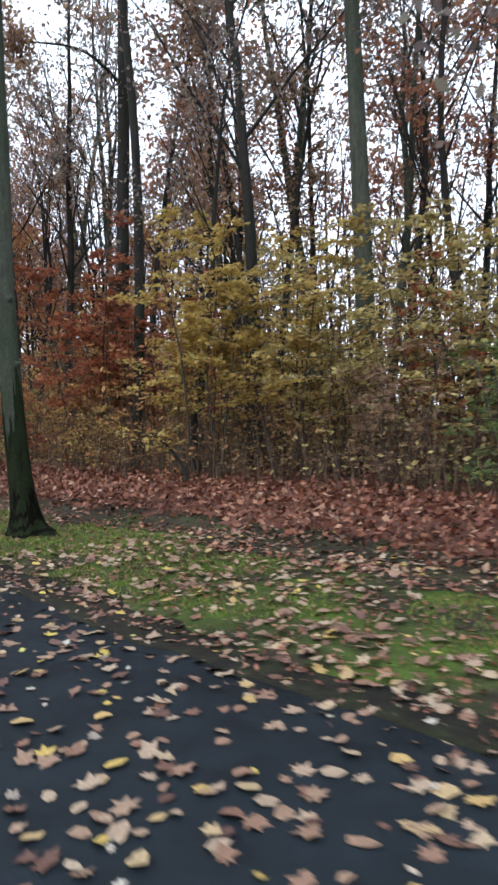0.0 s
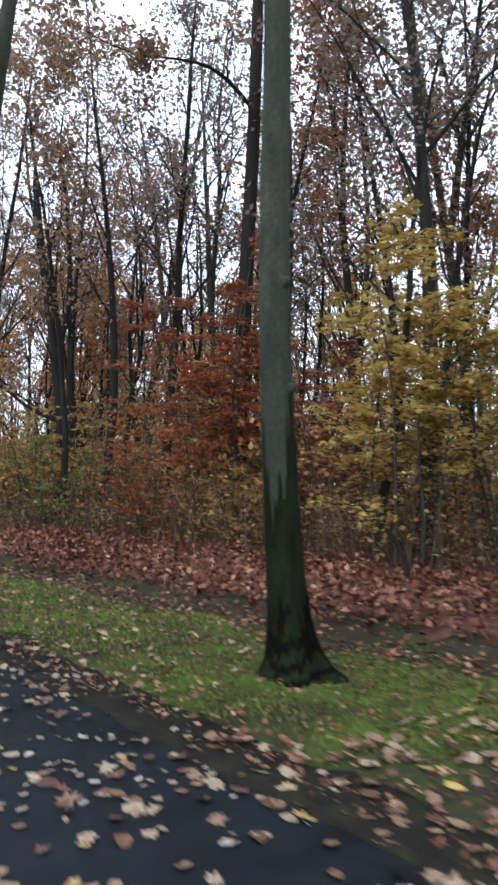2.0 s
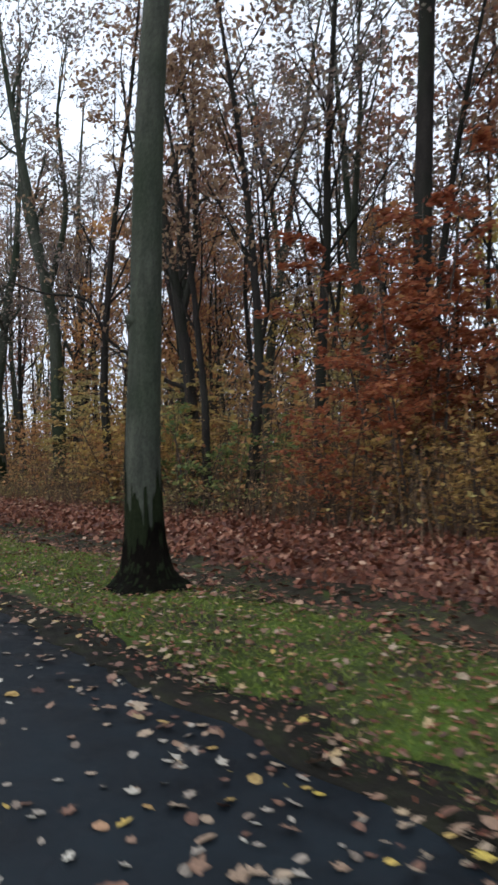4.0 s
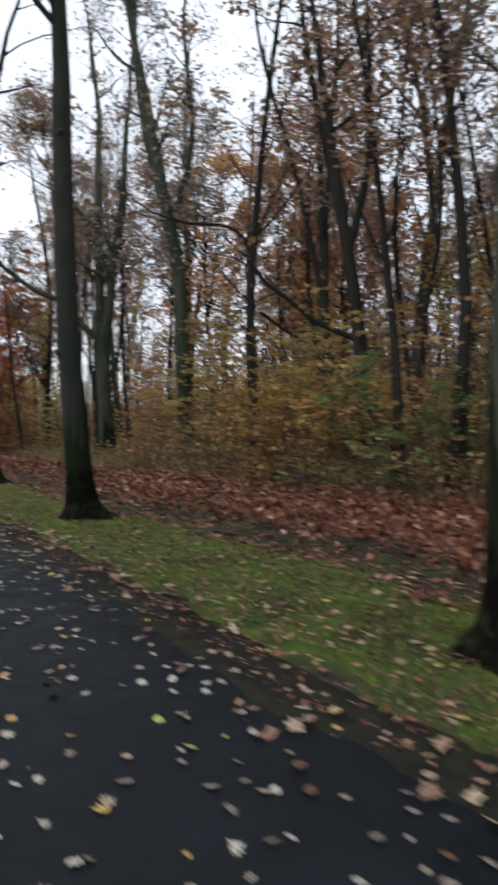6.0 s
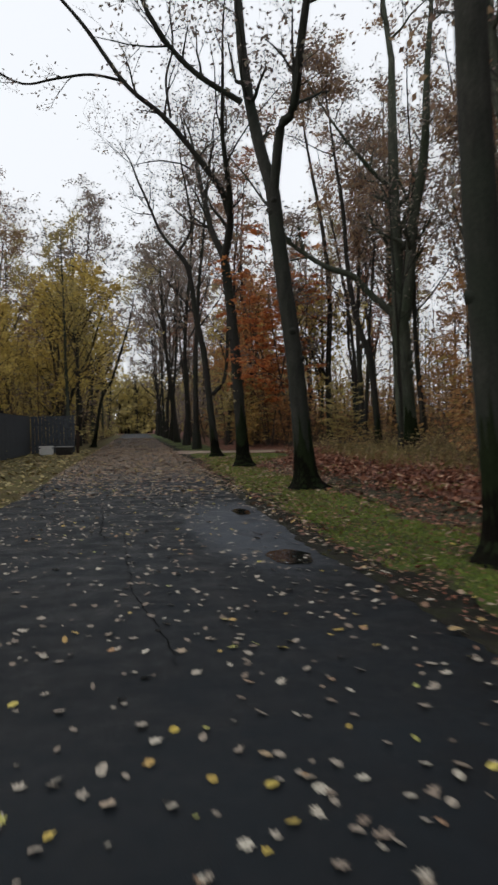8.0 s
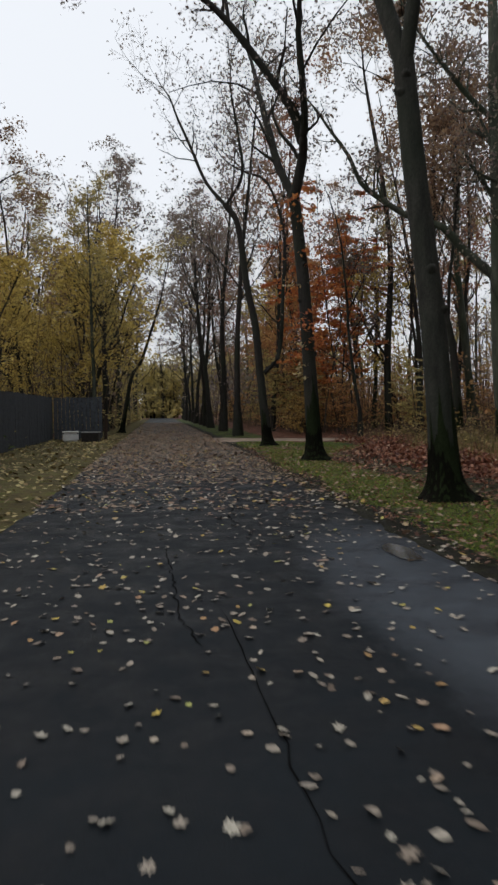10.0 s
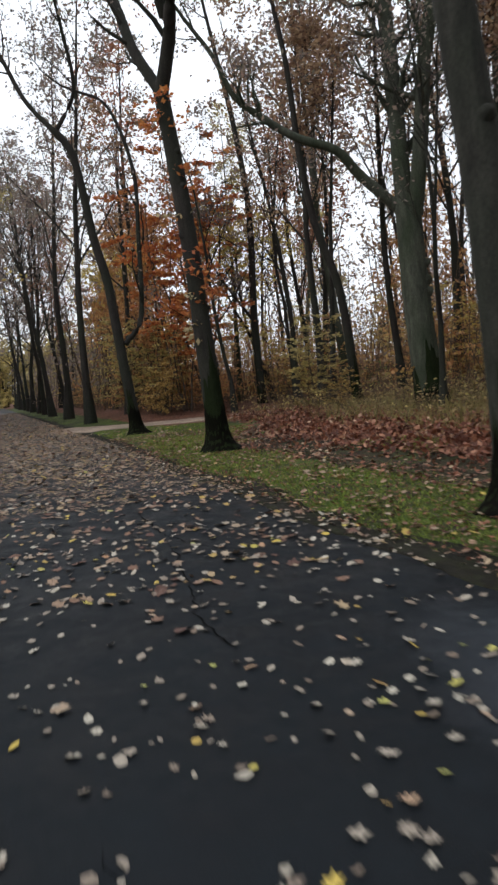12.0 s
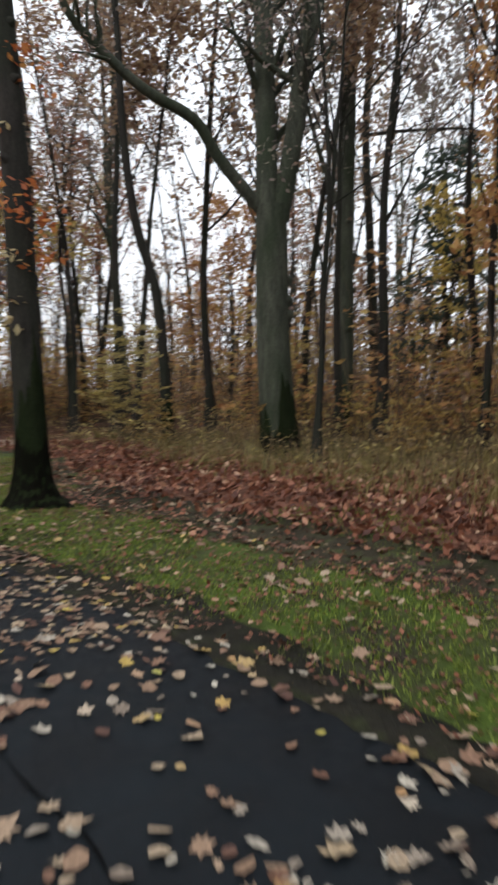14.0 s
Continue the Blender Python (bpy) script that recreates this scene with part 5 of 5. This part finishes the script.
stuff("lane_leaf_crumbs", road_crumbs(96, 90000), LEAF_TAN, "trodden bits of tan leaves on the lane", "leaf litter")


def litter(seed, n, x0, x1, y0, y1, size, lift):
    """Heaped leaf litter, each leaf a folded blade."""
    rng = np.random.default_rng(seed)
    x, y = rng.uniform(x0, x1, n), rng.uniform(y0, y1, n)
    edge = np.array([litter_edge(b) + rng.normal(0, 0.12) for b in y])
    keep = (x > edge) & (np.abs(y - 56.4) > 2.2)
    x, y = x[keep], y[keep]
    k = len(x)
    c = np.stack([x, y, np.array([ground_z(a, b) for a, b in zip(x, y)]) + rng.random(k) ** 2 * lift], 1)
    b = Buffer()
    leaf_quads(b, c, size, rng, 0.35)
    return b


stuff("leaf_litter_bank", litter(91, 52000, 5.0, 9.5, -3, 54, 0.09, 0.2), LEAF_RUST, "heaped rust-red leaf litter along the wood's edge", "leaf litter")
stuff("woodland_litter", litter(92, 16000, 9.0, 20, -6, 60, 0.13, 0.15), LEAF_RUST, "rust-red leaf litter on the woodland floor", "leaf litter")


# ---- cracks and puddles in the lane ----
def crack(pts, width, seed):
    rng = np.random.default_rng(seed)
    line = curve_points([(x, y, 0) for x, y in pts], 10)
    v = []
    for i, p in enumerate(line):
        w = width * rng.uniform(0.4, 1.2) * min(1, i / 3, (len(line) - 1 - i) / 3)
        jx = rng.normal(0, 0.012)
        z = road_z(p[0], p[1]) + 0.005
        v += [(p[0] + jx - w, p[1], z), (p[0] + jx + w, p[1], z)]
    i = np.arange(len(line) - 1)[:, None] * 2
    b = Buffer()
    b.add(v, (i + np.array([[0, 1, 3, 2]])))
    ob = new("crack", b.mesh("crack", TAR))
    ob.parent = road
    return ob


TAR = plain_material("tar_filled_crack", (0.004, 0.0042, 0.0045), 0.95, 0.05)
crack([(0.12, 29.4), (0.2, 27.4), (0.27, 25.7), (0.46, 24.5), (0.55, 23.6)], 0.0047, 1)
crack([(-0.25, 31.6), (-0.2, 30.6), (-0.19, 30.0), (-0.16, 29.1), (-0.05, 28.4)], 0.0063, 2)
crack([(0.95, 35.6), (0.74, 34.2), (0.6, 33.4), (0.62, 32.8)], 0.0063, 3)
crack([(1.0, 37.2), (0.98, 36.2), (1.12, 35.3), (1.6, 34.6)], 0.0063, 4)

WATER = plain_material("dark_puddle_water", (0.005, 0.0055, 0.006), 0.12, 0.25, 0.2)
for px, py, rx, ry in ((1.92, 26.9, 0.24, 0.42), (2.0, 30.9, 0.14, 0.4)):
    b = Buffer()
    k = 26
    ring = [(px + rx * math.cos(a) * (1 + 0.25 * noise.noise((math.cos(a) * 2, math.sin(a) * 2, px))), py + ry * math.sin(a) * (1 + 0.25 * noise.noise((math.sin(a) * 2, 3, math.cos(a)))))
            for a in (2 * math.pi * i / k for i in range(k))]
    v = [(px, py, road_z(px, py) + 0.006)] + [(x, y, road_z(x, y) + 0.005) for x, y in ring]
    b.add(v, [(0, 1 + i, 1 + (i + 1) % k) for i in range(k)])
    tagged(new("puddle", b.mesh("puddle", WATER)), "shallow dark puddle on the asphalt edge", "puddle", "puddles")


# ---- fence and things by the far verge ----
def box_mesh(name, sx, sy, sz, mat, bevel=0.01):
    bm = bmesh.new()
    bmesh.ops.create_cube(bm, size=1)
    bmesh.ops.scale(bm, vec=(sx, sy, sz), verts=bm.verts)
    bmesh.ops.translate(bm, vec=(0, 0, sz / 2), verts=bm.verts)
    bmesh.ops.bevel(bm, geom=bm.edges[:], offset=bevel, segments=2, affect="EDGES")
    me = bpy.data.meshes.new(name)
    bm.to_mesh(me)
    bm.free()
    me.materials.append(mat)
    return me


BOARD = plain_material("weathered_dark_boards", (0.052, 0.058, 0.066), 0.8, 0.2, 0.45, 9)
POST = plain_material("dark_post_wood", (0.035, 0.022, 0.016), 0.8, 0.2, 0.4, 9)
WHITE = plain_material("dirty_white_plastic", (0.62, 0.62, 0.60), 0.5, 0.4, 0.12, 6)
CRATE = plain_material("dark_crate_wood", (0.020, 0.016, 0.014), 0.7, 0.3, 0.4, 8)
GREY_TOP = plain_material("grey_lid", (0.28, 0.28, 0.27), 0.5, 0.4, 0.15, 8)

fence = new("fence")
fence.location = (-5.55, 0, 0)
tagged(fence, "dark weathered board fence along the leafy verge", "fence")
board, post = box_mesh("board", 0.025, 0.18, 2.1, BOARD, 0.004), box_mesh("post", 0.11, 0.11, 2.25, POST, 0.01)
rail = box_mesh("rail", 0.05, 2.5, 0.09, POST, 0.006)
fr = random.Random(3)
for i in range(148):
    y = 31.0 + i * 0.2
    part("board", board, fence).matrix_basis = pose(fr.uniform(-0.006, 0.006), y, 0.05 + fr.uniform(-0.03, 0.03), fr.uniform(-0.6, 0.6), 0, fr.uniform(-2, 2))
for i in range(12):
    part("post", post, fence).matrix_basis = pose(-0.10, 31.0 + i * 2.5, -0.05)
for i in range(11):
    for z in (0.4, 1.6):
        part("rail", rail, fence).matrix_basis = pose(-0.045, 32.25 + i * 2.5, z)

screen = new("fence")
screen.location = (-5.5, 60.6, 0)
tagged(screen, "dark board fence turning in towards the lane", "fence")
for i in range(12):
    part("board", board, screen).matrix_basis = pose(0.1 + i * 0.2, fr.uniform(-0.006, 0.006), 0.05 + fr.uniform(-0.03, 0.03), 0, fr.uniform(-0.6, 0.6), 90 + fr.uniform(-2, 2))
for z in (0.4, 1.6):
    part("rail", rail, screen).matrix_basis = pose(1.25, 0.045, z, 0, 0, 90)

tub = new("storage_tub")
tub.matrix_basis = pose(-4.4, 58.2, ground_z(-4.4, 58.2), 0, 0, 8)
tagged(tub, "dirty white plastic tub on the leaf-strewn verge", "tub")
part("tub_body", box_mesh("tub_body", 0.72, 0.55, 0.42, WHITE, 0.07), tub)
part("lid", box_mesh("lid", 0.78, 0.60, 0.07, WHITE, 0.02), tub).location = (0, 0, 0.42)
crate = new("crate")
crate.matrix_basis = pose(-3.4, 57.6, ground_z(-3.4, 57.6), 0, 0, -6)
tagged(crate, "dark wooden crate with a pale lid beside the lane", "crate")
slat = box_mesh("slat", 0.80, 0.02, 0.11, CRATE, 0.004)
part("crate_body", box_mesh("crate_body", 0.76, 0.5, 0.42, CRATE, 0.01), crate)
for z in (0.03, 0.16, 0.29):
    for s in (-0.262, 0.262):
        part("slat", slat, crate).location = (0, s, z)
part("lid", box_mesh("crate_lid", 0.84, 0.58, 0.035, GREY_TOP, 0.008), crate).location = (0, 0, 0.424)
stake = new("post", box_mesh("stake", 0.16, 0.16, 1.3, POST, 0.02))
stake.matrix_basis = pose(-2.95, 60.4, -0.05, 1.5, 2, 12)
tagged(stake, "dark reddish wooden post beside the lane", "post")

# ---- leaves that can be told apart on the lane ----
one_rng = np.random.default_rng(99)
LEAF_MESHES = []
for i, (v, f) in enumerate(SHAPES):
    for mat in (LEAF_ONE, LEAF_ONE_PALE):
        b = Buffer()
        b.add(v, f)
        LEAF_MESHES.append(b.mesh("leaf", mat))
for i in range(300):
    y = one_rng.uniform(3.5, 40)
    x = one_rng.uniform(-1.2, 2.4)
    pale = 12.5 < y < 33 and one_rng.random() < 0.9
    ob = part("leaf", LEAF_MESHES[2 * one_rng.integers(0, len(SHAPES)) + (1 if pale else 0)], road)
    s = one_rng.uniform(0.075, 0.15) * (0.62 if pale else 1)
    ob.matrix_basis = pose(x, y, road_z(x, y) + 0.012, one_rng.normal(0, 8), one_rng.normal(0, 8), one_rng.uniform(0, 360)) @ Matrix.Scale(s, 4)
